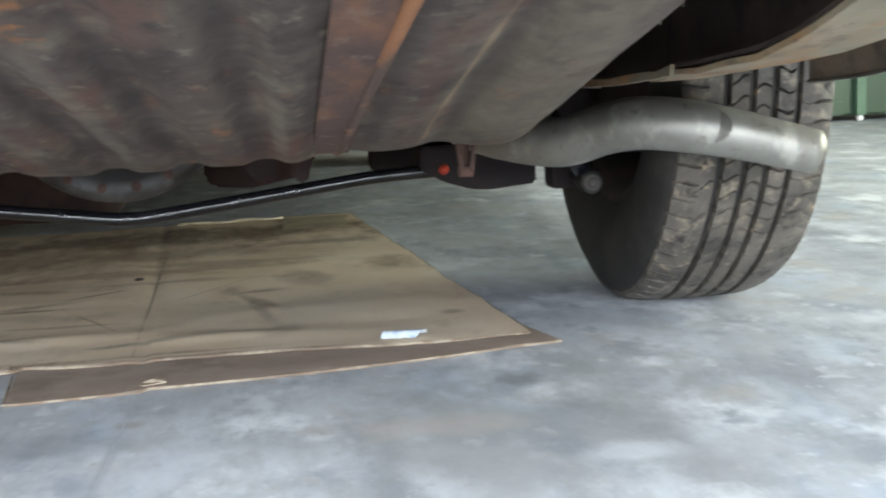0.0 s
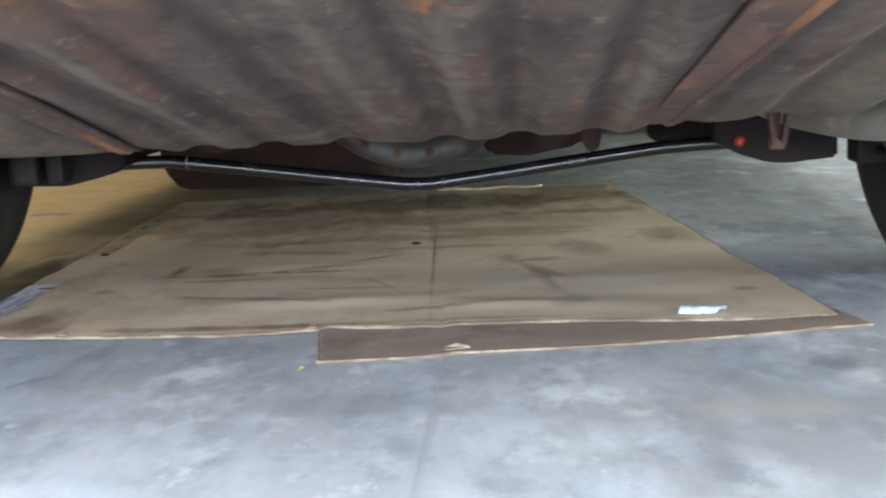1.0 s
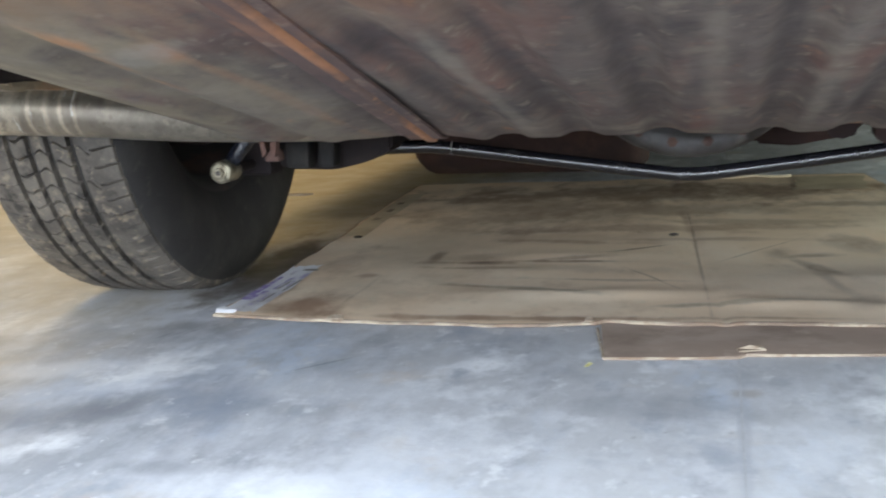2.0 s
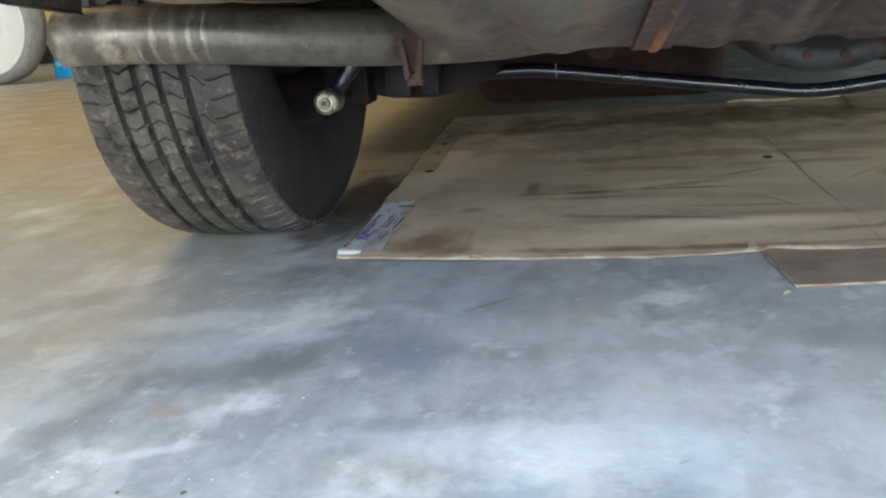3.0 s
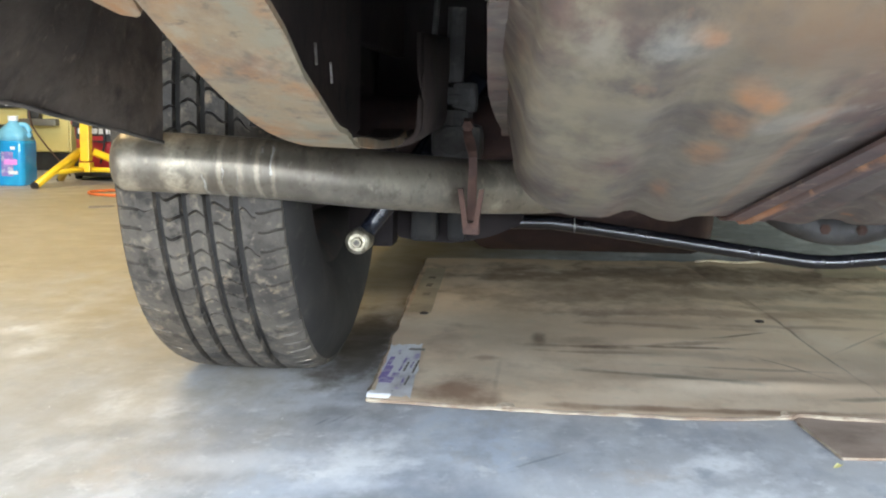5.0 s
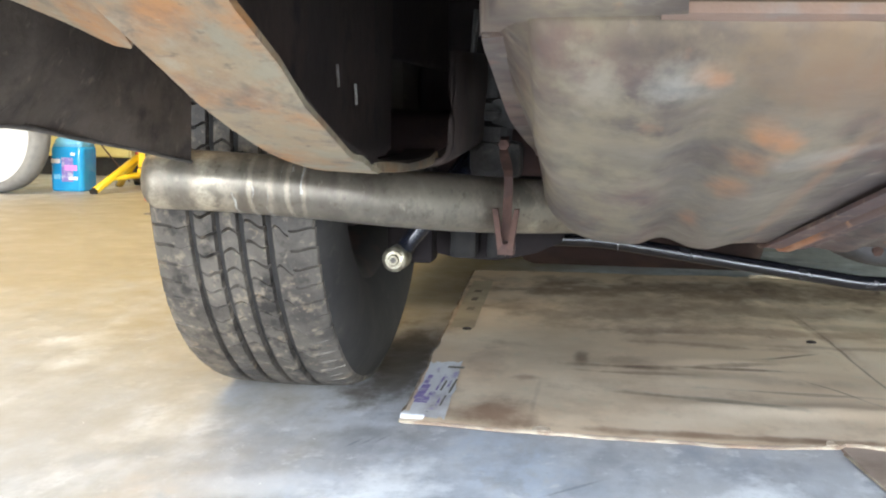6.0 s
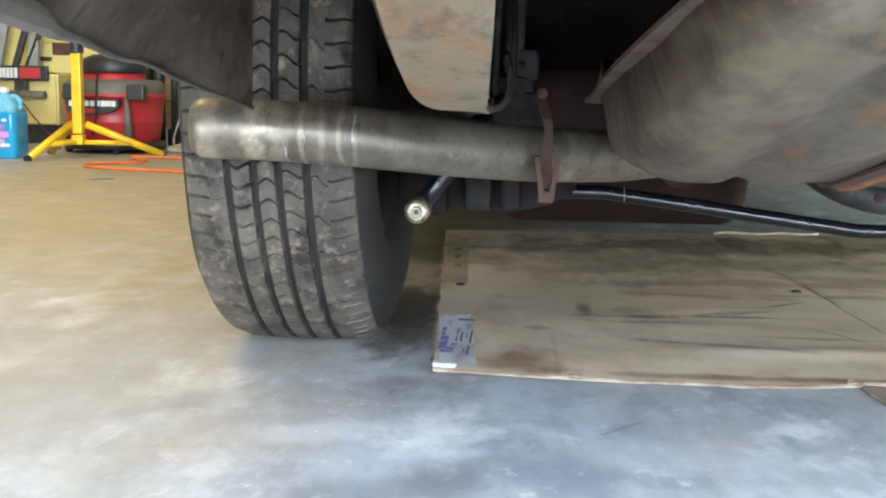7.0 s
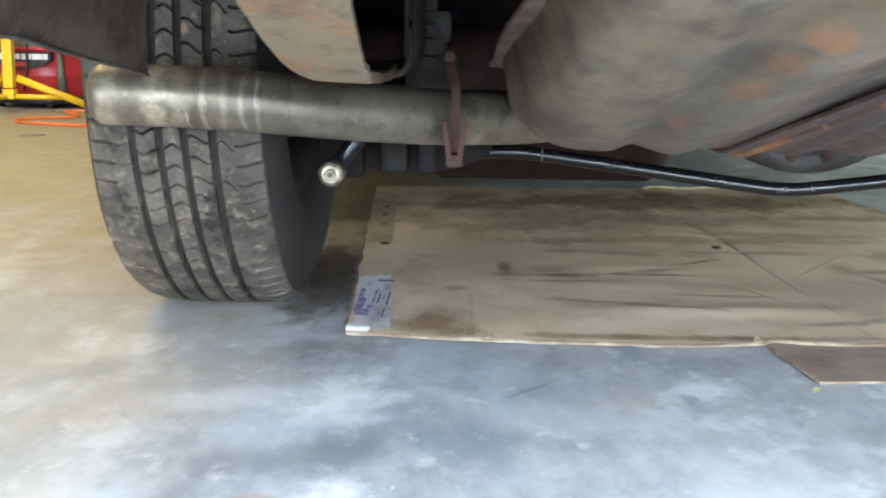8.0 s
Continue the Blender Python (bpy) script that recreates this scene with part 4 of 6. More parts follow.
# frame rails: open channel, light underside
def rail(side):
    line = [(-0.42, 0.585), (-0.25, 0.510), (-0.1, 0.448), (0.0, 0.412), (0.06, 0.390), (0.12, 0.371), (0.17, 0.355), (0.22, 0.342), (0.28, 0.329), (0.30, 0.3255), (0.31, 0.3238), (0.32, 0.3222), (0.33, 0.3206), (0.34, 0.319), (0.35, 0.3174), (0.36, 0.316), (0.37, 0.3145), (0.385, 0.313), (0.395, 0.3123), (0.405, 0.312)]
    tilt = 0.0
    if side > 0:
        line = [(-0.42, 0.50), (-0.25, 0.44), (-0.1, 0.388), (0.0, 0.362), (0.06, 0.346), (0.09, 0.3385), (0.115, 0.3320), (0.17, 0.3250), (0.22, 0.3215), (0.28, 0.3185), (0.34, 0.3155), (0.385, 0.3125), (0.405, 0.312)]
        tilt = 0.002
    fore = [(0.405, 0.312), (0.46, 0.309), (0.52, 0.307), (0.58, 0.306), (0.64, 0.307), (0.668, 0.312)]
    xo = side * 0.558

    def inner(y):
        bite = min(1.0, max(0.0, (y - 0.26) / 0.1))
        return side * (0.502 + 0.012 * min(max((y - 0.1) / 0.3, 0), 1) + bite * (0.0030 * noise.noise(Vector((y * 75, side, 1))) + 0.0022 * noise.noise(Vector((y * 190, side, 6)))))

    def outer(y):
        return xo - side * 0.014 * min(max((y - 0.30) / 0.105, 0), 1) ** 2

    bm = bmesh.new()
    strip(bm, [(outer(y), y, z + tilt * min(1, max(0, (0.38 - y) / 0.2))) for y, z in line], [(inner(y), y, z + 0.0012 * math.sin(y * 60)) for y, z in line], -0.004 * side)
    base = part("frame_rail", bm, M_RAIL, car, "rust stained tan frame rail underside")
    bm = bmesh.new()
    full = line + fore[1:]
    # first sheet closes the channel; its near-black brown stands in for shade inside
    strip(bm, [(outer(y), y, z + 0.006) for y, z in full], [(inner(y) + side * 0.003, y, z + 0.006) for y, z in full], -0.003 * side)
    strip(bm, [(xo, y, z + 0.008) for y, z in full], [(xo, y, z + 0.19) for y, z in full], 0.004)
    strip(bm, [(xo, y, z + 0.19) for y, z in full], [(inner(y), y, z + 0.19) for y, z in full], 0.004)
    part("rail_web", bm, M_WEB, base, "dark sheets standing in for the shaded inside of the rail")
    bm = bmesh.new()
    strip(bm, [(inner(y), y, z + 0.0005) for y, z in line[-3:] + fore[1:]], [(inner(y) + side * 0.001, y, z + 0.007 + 0.004 * noise.noise(Vector((0, y * 40, 1)))) for y, z in line[-3:] + fore[1:]], 0.003)
    part("rail_lip", bm, M_RAIL, base, "thin rusty lower lip")
    bm = bmesh.new()
    prof = [(0.540, 0.3065), (0.520, 0.3080), (0.509, 0.3110), (0.5035, 0.3165), (0.5015, 0.325), (0.5005, 0.345), (0.5008, 0.372), (0.5015, 0.408)]
    strip(bm, [(side * x, 0.655, z) for x, z in prof], [(side * (x - 0.002), 0.885 - 0.02 * math.sin(z * 60), z + 0.010) for x, z in prof], 0.004)
    tube(bm, [Vector((side * x, 0.655, z)) for x, z in prof], 0.0032, 8)
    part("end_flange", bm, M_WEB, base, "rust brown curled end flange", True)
    # two bright scratches inside the channel, built as thin rods
    for y, z in ((0.44, 0.372), (0.50, 0.360)):
        part("bare_scratch", tube(bmesh.new(), [Vector((xo - side * 0.004, y, z + 0.014)), Vector((xo - side * 0.005, y, z - 0.002))], 0.0011, 6), M_WELD, base, "thin bright scratch of bare steel")
    # bumper bracket lobe beside the rail
    if side > 0:
        web = [(0.563, -0.10, 0.458), (0.563, 0.0, 0.42), (0.563, 0.06, 0.398), (0.565, 0.115, 0.376), (0.575, 0.135, 0.370)]
        rim = [(0.68, -0.10, 0.440), (0.645, 0.0, 0.404), (0.62, 0.06, 0.387), (0.60, 0.105, 0.376), (0.58, 0.128, 0.371)]
    else:
        web = [(0.563, -0.12, 0.468), (0.563, 0.0, 0.420), (0.563, 0.06, 0.398), (0.563, 0.10, 0.3805), (0.570, 0.118, 0.3785)]
        rim = [(0.72, -0.06, 0.470), (0.675, 0.04, 0.428), (0.635, 0.088, 0.406), (0.602, 0.112, 0.391), (0.580, 0.123, 0.380)]
    bm = bmesh.new()
    strip(bm, smooth_path([(side * x, y, z) for x, y, z in web], 5), smooth_path([(side * x, y, z) for x, y, z in rim], 5), 0.01 * side)
    part("bumper_bracket", bm, M_RAIL, base, "dull tan bumper bracket")
    return base


for side in (-1, 1):
    rail(side)

# body: inner skirts, floor pan and outer shell
bm = bmesh.new()
box(bm, (-0.60, -0.30, 0.52), (0.60, 4.55, 0.56), 0.01)
for xa, xb in ((-0.88, -0.602), (0.602, 0.88)):
    box(bm, (xa, -0.30, 0.52), (xb, 0.70, 0.56), 0.01)
    box(bm, (xa, 1.56, 0.52), (xb, 4.55, 0.56), 0.01)
    box(bm, (xa, 0.70, 0.76), (xb, 1.56, 0.78), 0.005)
body = part("floor_pan", bm, M_DARKSTEEL, car, "dark undercoated floor pan")
for side in (-1, 1):
    edge = [(0.578, -0.27, 0.44), (0.590, -0.235, 0.385), (0.603, -0.19, 0.354), (0.628, -0.085, 0.3485), (0.640, -0.05, 0.349), (0.672, 0.05, 0.3492), (0.690, 0.12, 0.348), (0.707, 0.20, 0.344), (0.7195, 0.30, 0.340), (0.728, 0.40, 0.331), (0.7283, 0.50, 0.320), (0.725, 0.605, 0.307)]
    if side > 0:
        edge = [(0.578, -0.27, 0.44), (0.590, -0.235, 0.385), (0.603, -0.19, 0.350), (0.628, -0.085, 0.341), (0.655, 0.0, 0.337), (0.690, 0.12, 0.332), (0.712, 0.25, 0.325), (0.716, 0.40, 0.314), (0.724, 0.50, 0.307), (0.735, 0.605, 0.303)]
    low = smooth_path([(side * x, y, z) for x, y, z in edge], 4)
    high = smooth_path([(side * (x - 0.035 * min(1.0, max(0.0, (0.6 - y) / 0.3))), y, 0.52) for x, y, z in edge], 4)
    bm = bmesh.new()
    rows = []
    for a, b in zip(low, high):
        row = []
        for k in range(9):
            u = k / 8
            p = a.lerp(b, u)
            calm = min(1.0, max(0.0, (0.615 - p.y) / 0.25))
            p.x -= side * 0.02 * calm * math.sin(math.pi * u)
            p.x += side * calm * (0.006 * noise.noise(p * 14) + 0.0050 * math.sin(p.y * 62 + 2.0 * u) * math.sin(math.pi * min(1.0, u * 1.4)))
            row.append(bm.verts.new(p))
        rows.append(row)
    for a, b in zip(rows, rows[1:]):
        bridge(bm, a, b, False)
    geom = bmesh.ops.solidify(bm, geom=bm.faces[:], thickness=0.004)
    skirt = part("inner_skirt", bm, M_LINER, car, "dusty black inner quarter panel skirt", True)
    part("skirt_edge", tube(bmesh.new(), [p + Vector((0, 0, -0.001 + 0.0012 * noise.noise(p * 60))) for p in low], lambda u: 0.0018 + 0.0030 * math.exp(-((u - 0.3) / 0.2) ** 2), 8), M_LINER_EDGE, skirt, "scuffed bare edge of the panel")
    # outer quarter panel and wheel house
    bm = bmesh.new()
    box(bm, (min(side * 0.60, side * 0.90), 0.68, 0.412), (max(side * 0.60, side * 0.90), 0.72, 0.52), 0.008)
    part("wheelhouse_lip", bm, M_LINER, car, "dark wheel house lip")
    bm = bmesh.new()
    arch = [(-0.30, 0.46), (0.45, 0.44), (0.64, 0.42)] + [(WY + 0.45 * math.cos(a), WZ + 0.04 + 0.36 * math.sin(a)) for a in [math.pi - math.pi * k / 12 for k in range(13)]] + [(1.62, 0.20), (3.25, 0.20), (3.32, 0.5), (3.9, 0.72), (4.4, 0.5), (4.55, 0.36), (4.6, 0.85), (-0.30, 0.95)]
    xs = (side * 0.90, side * 0.915)
    a = [bm.verts.new((xs[0], y, z)) for y, z in arch]
    b = [bm.verts.new((xs[1], y, z)) for y, z in arch]
    bridge(bm, a, b)
    bm.faces.new(a)
    bm.faces.new(b)
    part("side_panel", bm, M_PAINT, car, "dark painted body side")
part("rear_bumper", box(bmesh.new(), (-0.90, -0.34, 0.44), (0.90, -0.22, 0.72), 0.03), M_PAINT, car, "dark rear bumper", False)
part("rear_panel", box(bmesh.new(), (-0.895, -0.29, 0.725), (0.895, -0.225, 0.94), 0.015), M_PAINT, car, "dark painted rear panel")
part("body_deck", box(bmesh.new(), (-0.90, -0.22, 0.90), (0.90, 4.58, 0.95), 0.015), M_PAINT, car, "dark painted upper body")
part("cabin", box(bmesh.new(), (-0.72, 0.9, 0.95), (0.72, 3.3, 1.45), 0.12), M_PAINT, car, "dark painted cabin")

part("rear_crossmember", box(bmesh.new(), (-0.49, -0.20, 0.468), (0.49, -0.075, 0.516), 0.012), M_FLANGE, car, "dusty brown rear crossmember")

# low underfloor between the axles; sills, front dam and crossmember added to block light
bm = bmesh.new()
box(bm, (-0.66, 1.84, 0.225), (0.66, 4.50, 0.262), 0.012)
box(bm, (-0.86, 1.66, 0.130), (-0.665, 3.42, 0.30), 0.012)
box(bm, (0.665, 1.66, 0.190), (0.86, 3.42, 0.32), 0.012)
box(bm, (-0.84, 4.44, 0.130), (0.84, 4.49, 0.30), 0.012)
part("underfloor", bm, M_DARKSTEEL, car, "dark undercoated floor, sills and front dam set low to block light")
part("front_crossmember", box(bmesh.new(), (-0.60, 3.55, 0.135), (0.60, 3.72, 0.224), 0.02), M_DARKSTEEL, car, "dark steel front crossmember added to block light")

# rear axle
bm = bmesh.new()
tube(bm, [Vector((-0.66, WY + 0.03, 0.315)), Vector((-0.2, WY + 0.03, 0.315)), Vector((0.2, WY + 0.03, 0.315)), Vector((0.66, WY + 0.03, 0.315))], 0.042, 24)
axle = part("rear_axle", bm, M_AXLE, car, "rusty dark rear axle tube", True)
bm = bmesh.new()
lathe(bm, [(-0.055, 0.02), (-0.060, 0.05), (-0.050, 0.085), (-0.020, 0.108), (-0.010, 0.116), (-0.014, 0.124), (-0.022, 0.136), (-0.024, 0.150), (-0.018, 0.161), (-0.004, 0.167), (0.03, 0.167), (0.035, 0.14), (0.16, 0.09)], 56, pose(-0.005, WY + 0.02, 0.338, 0, 0, 90))
part("diff_cover", bm, M_DIFF, axle, "grey round differential housing with a flange", True)
for k in range(10):
    a = math.pi * (1.0 + (k + 0.5) / 10)
    bm = bmesh.new()
    lathe(bm, [(-0.006, 0.0005), (-0.005, 0.0070), (0.004, 0.0070)], 6, pose(-0.005 + 0.146 * math.cos(a), WY - 0.002, 0.338 + 0.146 * math.sin(a), 0, 0, 90))
    part("bolt", bm, M_HANGER, axle, "rusty bolt head")
# trailing arms with spring seats
for side in (-1, 1):
    x0, x1 = (-0.588, -0.415) if side < 0 else (0.405, 0.568)
    zb = 0.162
    bm = bmesh.new()
    prof = [(x0, 0.205), (x0, 0.170), (x0 + 0.03, zb + 0.002), (0.5 * (x0 + x1), zb), (x1 - 0.02 * (side < 0) - 0.02, 0.172), (x1, 0.190), (x1, 0.225), (x0, 0.225)]
    if side > 0:
        prof = [(x0, 0.192), (x0 + 0.03, 0.175), (x0 + 0.07, zb), (x0 + 0.10, zb - 0.002), (x1 - 0.03, zb + 0.002), (x1, 0.166), (x1, 0.225), (x0, 0.225)]
    a = [bm.verts.new((x, 1.125, z)) for x, z in prof]
    b = [bm.verts.new((x, 1.235, z)) for x, z in prof]
    bridge(bm, a, b)
    bm.faces.new(a)
    bm.faces.new(b)
    bmesh.ops.bevel(bm, geom=bm.edges[:], offset=0.004, segments=2, affect="EDGES")
    part("spring_seat", bm, M_DARKSTEEL, axle, "dark steel spring seat")
    bm = bmesh.new()
    box(bm, (side * 0.50 - 0.02, 1.22, 0.185), (side * 0.50 + 0.02, 1.9, 0.225), 0.006)
    part("control_arm", bm, M_DARKSTEEL, axle, "dark steel trailing arm")
    # rusty block under the axle near the spring
    bm = bmesh.new()
    for xa, xb, zl in (((-0.300, -0.262, 0.200), (-0.240, -0.222, 0.212)) if side < 0 else ((0.166, 0.206, 0.192), (0.226, 0.252, 0.185))):
        slab_pts = [(xa, 0.30), (xa, zl + 0.012), (xa + 0.006, zl + 0.003), (0.5 * (xa + xb), zl), (xb - 0.004, zl + 0.005), (xb, zl + 0.02), (xb, 0.30)]
        va = [bm.verts.new((x, 1.125, z)) for x, z in slab_pts]
        vb = [bm.verts.new((x, 1.165, z)) for x, z in slab_pts]
        bridge(bm, va, vb)
        bm.faces.new(va)
        bm.faces.new(vb)
    part("axle_bracket", bm, M_AXLE, axle, "rusty axle bracket")
# grey casting bits behind the left pipe
bm = bmesh.new()
box(bm, (-0.560, 1.085, 0.168), (-0.525, 1.12, 0.27), 0.008)
box(bm, (-0.512, 1.085, 0.170), (-0.488, 1.12, 0.26), 0.006)
part("caliper_bracket", bm, M_BRACKET, axle, "grey dusty bracket behind the pipe")
bm = bmesh.new()
box(bm, (-0.524, 0.975, 0.278), (-0.462, 1.025, 0.322), 0.012)
box(bm, (-0.500, 0.985, 0.335), (-0.470, 1.02, 0.372), 0.008)
lathe(bm, [(-0.028, 0.002), (-0.028, 0.017), (0.028, 0.017), (0.028, 0.002)], 16, pose(-0.498, 1.0, 0.302, 0, 0, 90))
tube(bm, [Vector((-0.498, 1.0, 0.32)), Vector((-0.497, 1.0, 0.338)), Vector((-0.497, 1.0, 0.356)), Vector((-0.498, 1.0, 0.372)), Vector((-0.496, 1.0, 0.46))], lambda u: 0.022 if u < 0.3 else 0.018 if u < 0.6 else 0.011, 14)
box(bm, (-0.512, 0.985, 0.345), (-0.482, 1.015, 0.366), 0.005)
tube(bm, [Vector((-0.520, 0.94, 0.318)), Vector((-0.519, 0.94, 0.39)), Vector((-0.515, 0.95, 0.47))], 0.0035, 8)
part("upper_bracket", bm, M_KNUCKLE, axle, "grey dusty upper mount behind the pipe")
bm = bmesh.new()
bmesh.ops.create_uvsphere(bm, u_segments=12, v_segments=8, radius=0.0075)
for v in bm.verts:
    v.co += Vector((0.436, 1.118, 0.193))
part("bushing", bm, M_RED_BUSH, axle, "small red rubber bushing", True)
# crossmember and pan bits ahead of the axle that close the view upwards
part("crossmember", box(box(bmesh.new(), (-0.62, 1.41, 0.29), (0.62, 1.49, 0.53), 0.01), (0.352, 1.405, 0.172), (0.465, 1.495, 0.31), 0.008), M_DARKSTEEL, car, "dark rusty crossmember")

for side in (-1, 1):
    part("underbody_panel", box(bmesh.new(), (min(side * 0.43, side * 0.647), 1.36, 0.235), (max(side * 0.43, side * 0.647), 1.38, 0.52), 0.004), M_DARKSTEEL, car, "dark underbody panel")
    part("wheelhouse", box(bmesh.new(), (min(side * 0.605, side * 0.62), 0.70, 0.415), (max(side * 0.605, side * 0.62), 1.60, 0.90), 0.004), M_DARKSTEEL, car, "dark inner wheel house")

# muffler lying across ahead of the axle
bm = bmesh.new()
loft_rings = []
for x, k in ((-0.52, 0.80), (-0.505, 0.95), (-0.49, 1.0), (-0.125, 1.0), (-0.11, 0.95), (-0.095, 0.80)):
    loft_rings.append([bm.verts.new((x, 1.72 + 0.125 * k * math.cos(2 * math.pi * q / 28), 0.185 + 0.100 * k * math.sin(2 * math.pi * q / 28))) for q in range(28)])
for ra, rb in zip(loft_rings, loft_rings[1:]):
    bridge(bm, ra, rb)
bm.faces.new(loft_rings[0])
bm.faces.new(loft_rings[-1])
muffler = part("muffler", bm, M_AXLE, car, "dark rusty muffler ahead of the axle", True)
part("inlet_pipe", tube(bmesh.new(), smooth_path([(-0.30, 1.78, 0.21), (-0.22, 2.1, 0.19), (-0.12, 2.6, 0.19), (-0.1, 3.2, 0.19)], 6), 0.027, 16), M_AXLE, muffler, "rusty inlet pipe", True)

# added dark block for the shaded floor ahead of the axle, tapering up to the right
bm = bmesh.new()
prof = [(0.075, 0.168), (0.090, 0.152), (0.15, 0.147), (0.235, 0.162), (0.262, 0.186), (0.262, 0.31), (0.075, 0.31)]
a = [bm.verts.new((x, 1.50, z)) for x, z in prof]
b = [bm.verts.new((x, 1.56, z)) for x, z in prof]
bridge(bm, a, b)
bm.faces.new(a)
bm.faces.new(b)
bmesh.ops.bevel(bm, geom=bm.edges[:], offset=0.006, segments=2, affect="EDGES")
part("floor_shade_block", bm, M_AXLE, car, "purple brown block standing in for shaded floor")

# sway bar
bar = smooth_path([(-0.50, 1.16, 0.196), (-0.455, 1.185, 0.187), (-0.40, 1.198, 0.186), (-0.34, 1.20, 0.182), (-0.08, 1.20, 0.1475), (-0.012, 1.20, 0.1405), (0.055, 1.20, 0.1455), (0.30, 1.20, 0.176), (0.36, 1.199, 0.182), (0.42, 1.185, 0.186), (0.47, 1.16, 0.19)], 6)
sway = part("sway_bar", tube(bmesh.new(), bar, 0.0098, 16), M_SWAY, car, "glossy black sway bar bent in the middle", True)
part("clip", lathe(bmesh.new(), [(-0.0008, 0.0100), (-0.0008, 0.0102), (0.0008, 0.0102), (0.0008, 0.0100)], 16, pose(-0.345, 1.20, 0.1826)), M_GREYTYRE, sway, "small pale clip on the bar")


# shock absorbers
def shock(side):
    foot = Vector((side * 0.612, 1.0, 0.177))
    top = Vector((side * (0.462 if side < 0 else 0.485), 1.03, 0.385 if side < 0 else 0.400))
    way = (top - foot).normalized()
    ob = part("shock_absorber", tube(bmesh.new(), [foot + way * d for d in (0.015, 0.03, 0.08, 0.085, 0.25)], lambda u: 0.0105 if u < 0.4 else 0.0145, 20), M_SHOCK, car, "glossy black shock absorber", True)
    m = pose(foot.x, foot.y, foot.z, 0, 0, 90)
    bm = bmesh.new()
    lathe(bm, [(-0.020, 0.0062), (-0.020, 0.0140), (-0.017, 0.0152), (0.018, 0.0152), (0.020, 0.0140), (0.020, 0.006)], 28, m, False)
    part("eye", bm, M_STUD if side < 0 else M_BRACKET, ob, "pale zinc shock eye" if side < 0 else "dull dark shock eye", True)
    bm = bmesh.new()
    lathe(bm, [(-0.026, 0.0005), (-0.026, 0.0060), (-0.024, 0.0072), (-0.012, 0.0072)], 6, m)
    lathe(bm, [(-0.0215, 0.0065), (-0.0215, 0.0105), (-0.019, 0.0108)], 24, m)
    part("nut", bm, M_STUD if side < 0 else M_RIM, ob, "zinc nut on the stud" if side < 0 else "dull nut on the stud")
    if side < 0:
        bm = bmesh.new()
        lathe(bm, [(-0.0264, 0.0002), (-0.0264, 0.0036), (-0.0250, 0.0038)], 6, m)
        part("stud_end", bm, M_CRUMB, ob, "dark greasy end of the stud")
    bm = bmesh.new()
    tube(bm, [foot + Vector((0, 0.01, 0)), foot + Vector((side * -0.0, 0.10, 0.0))], 0.008, 12)
    box(bm, (foot.x - 0.03, foot.y + 0.085, 0.16), (foot.x + 0.03, foot.y + 0.14, 0.30), 0.006)
    part("mount", bm, M_DARKSTEEL, ob, "dark axle mount")


for side in (-1, 1):
    shock(side)


# ---- cardboard on the floor ----
def front_y(x):
    return 0.866 + 0.006 * math.sin(x * 14) + 0.018 * math.exp(-((x + 0.10) / 0.06) ** 2) + (0.010 if x > -0.1 else 0.0) + 0.003 * noise.noise(Vector((x * 40, 3, 1))) + 0.03 * max(0, x - 0.2)


card = thing("cardboard_sheet", "large flattened grimy cardboard box lying on the floor", "cardboard", (0, 0.9, 0))
off = Vector((0, 0.9, 0))
NXc, NYc = 110, 70
FLx, FRx, BLx, BRx = -0.581, 0.505, -0.650, 0.345


def card_point(u, v):
    xl, xr = FLx + (BLx - FLx) * v, FRx + (BRx - FRx) * v
    x = xl + (xr - xl) * u
    y0, y1 = front_y(FLx + (FRx - FLx) * u), 2.17 + 0.09 * u + 0.01 * math.sin(u * 9)
    y = y0 + (y1 - y0) * v
    z = 0.0075 + 0.0045 * noise.noise(Vector((x * 3.2, y * 5.0, 0.3))) + 0.0018 * noise.noise(Vector((x * 11, y * 18, 5.3)))
    seam = 0.04 - 0.09 * (y - 0.87)
    z -= 0.0022 * math.exp(-((x - seam) / 0.008) ** 2)
    for ya, sl, h, xa, xb in ((1.03, 0.03, 0.0035, -0.34, 0.10), (1.30, 0.10, 0.003, -0.30, 0.0), (0.99, -0.10, 0.003, 0.0, 0.25)):
        if xa < x < xb:
            z += h * math.exp(-((y - ya - sl * x) / 0.022) ** 2) * math.sin(math.pi * (x - xa) / (xb - xa))
    if v < 0.12:
        z += 0.004 * (1 - v / 0.12) * (0.5 + 0.5 * math.sin(x * 9 + 1))
    x += 0.004 * noise.noise(Vector((y * 14, u * 3, 9))) * (1 if u < 0.02 or u > 0.98 else 0)
    return Vector((x, y, max(z, 0.0055)))


bm = bmesh.new()
grid = [[bm.verts.new(card_point(i / NXc, (j / NYc) ** 1.3) - off) for i in range(NXc + 1)] for j in range(NYc + 1)]
for j in range(NYc):
    for i in range(NXc):
        bm.faces.new((grid[j][i], grid[j][i + 1], grid[j + 1][i + 1], grid[j + 1][i]))
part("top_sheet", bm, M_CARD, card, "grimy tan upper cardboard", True)
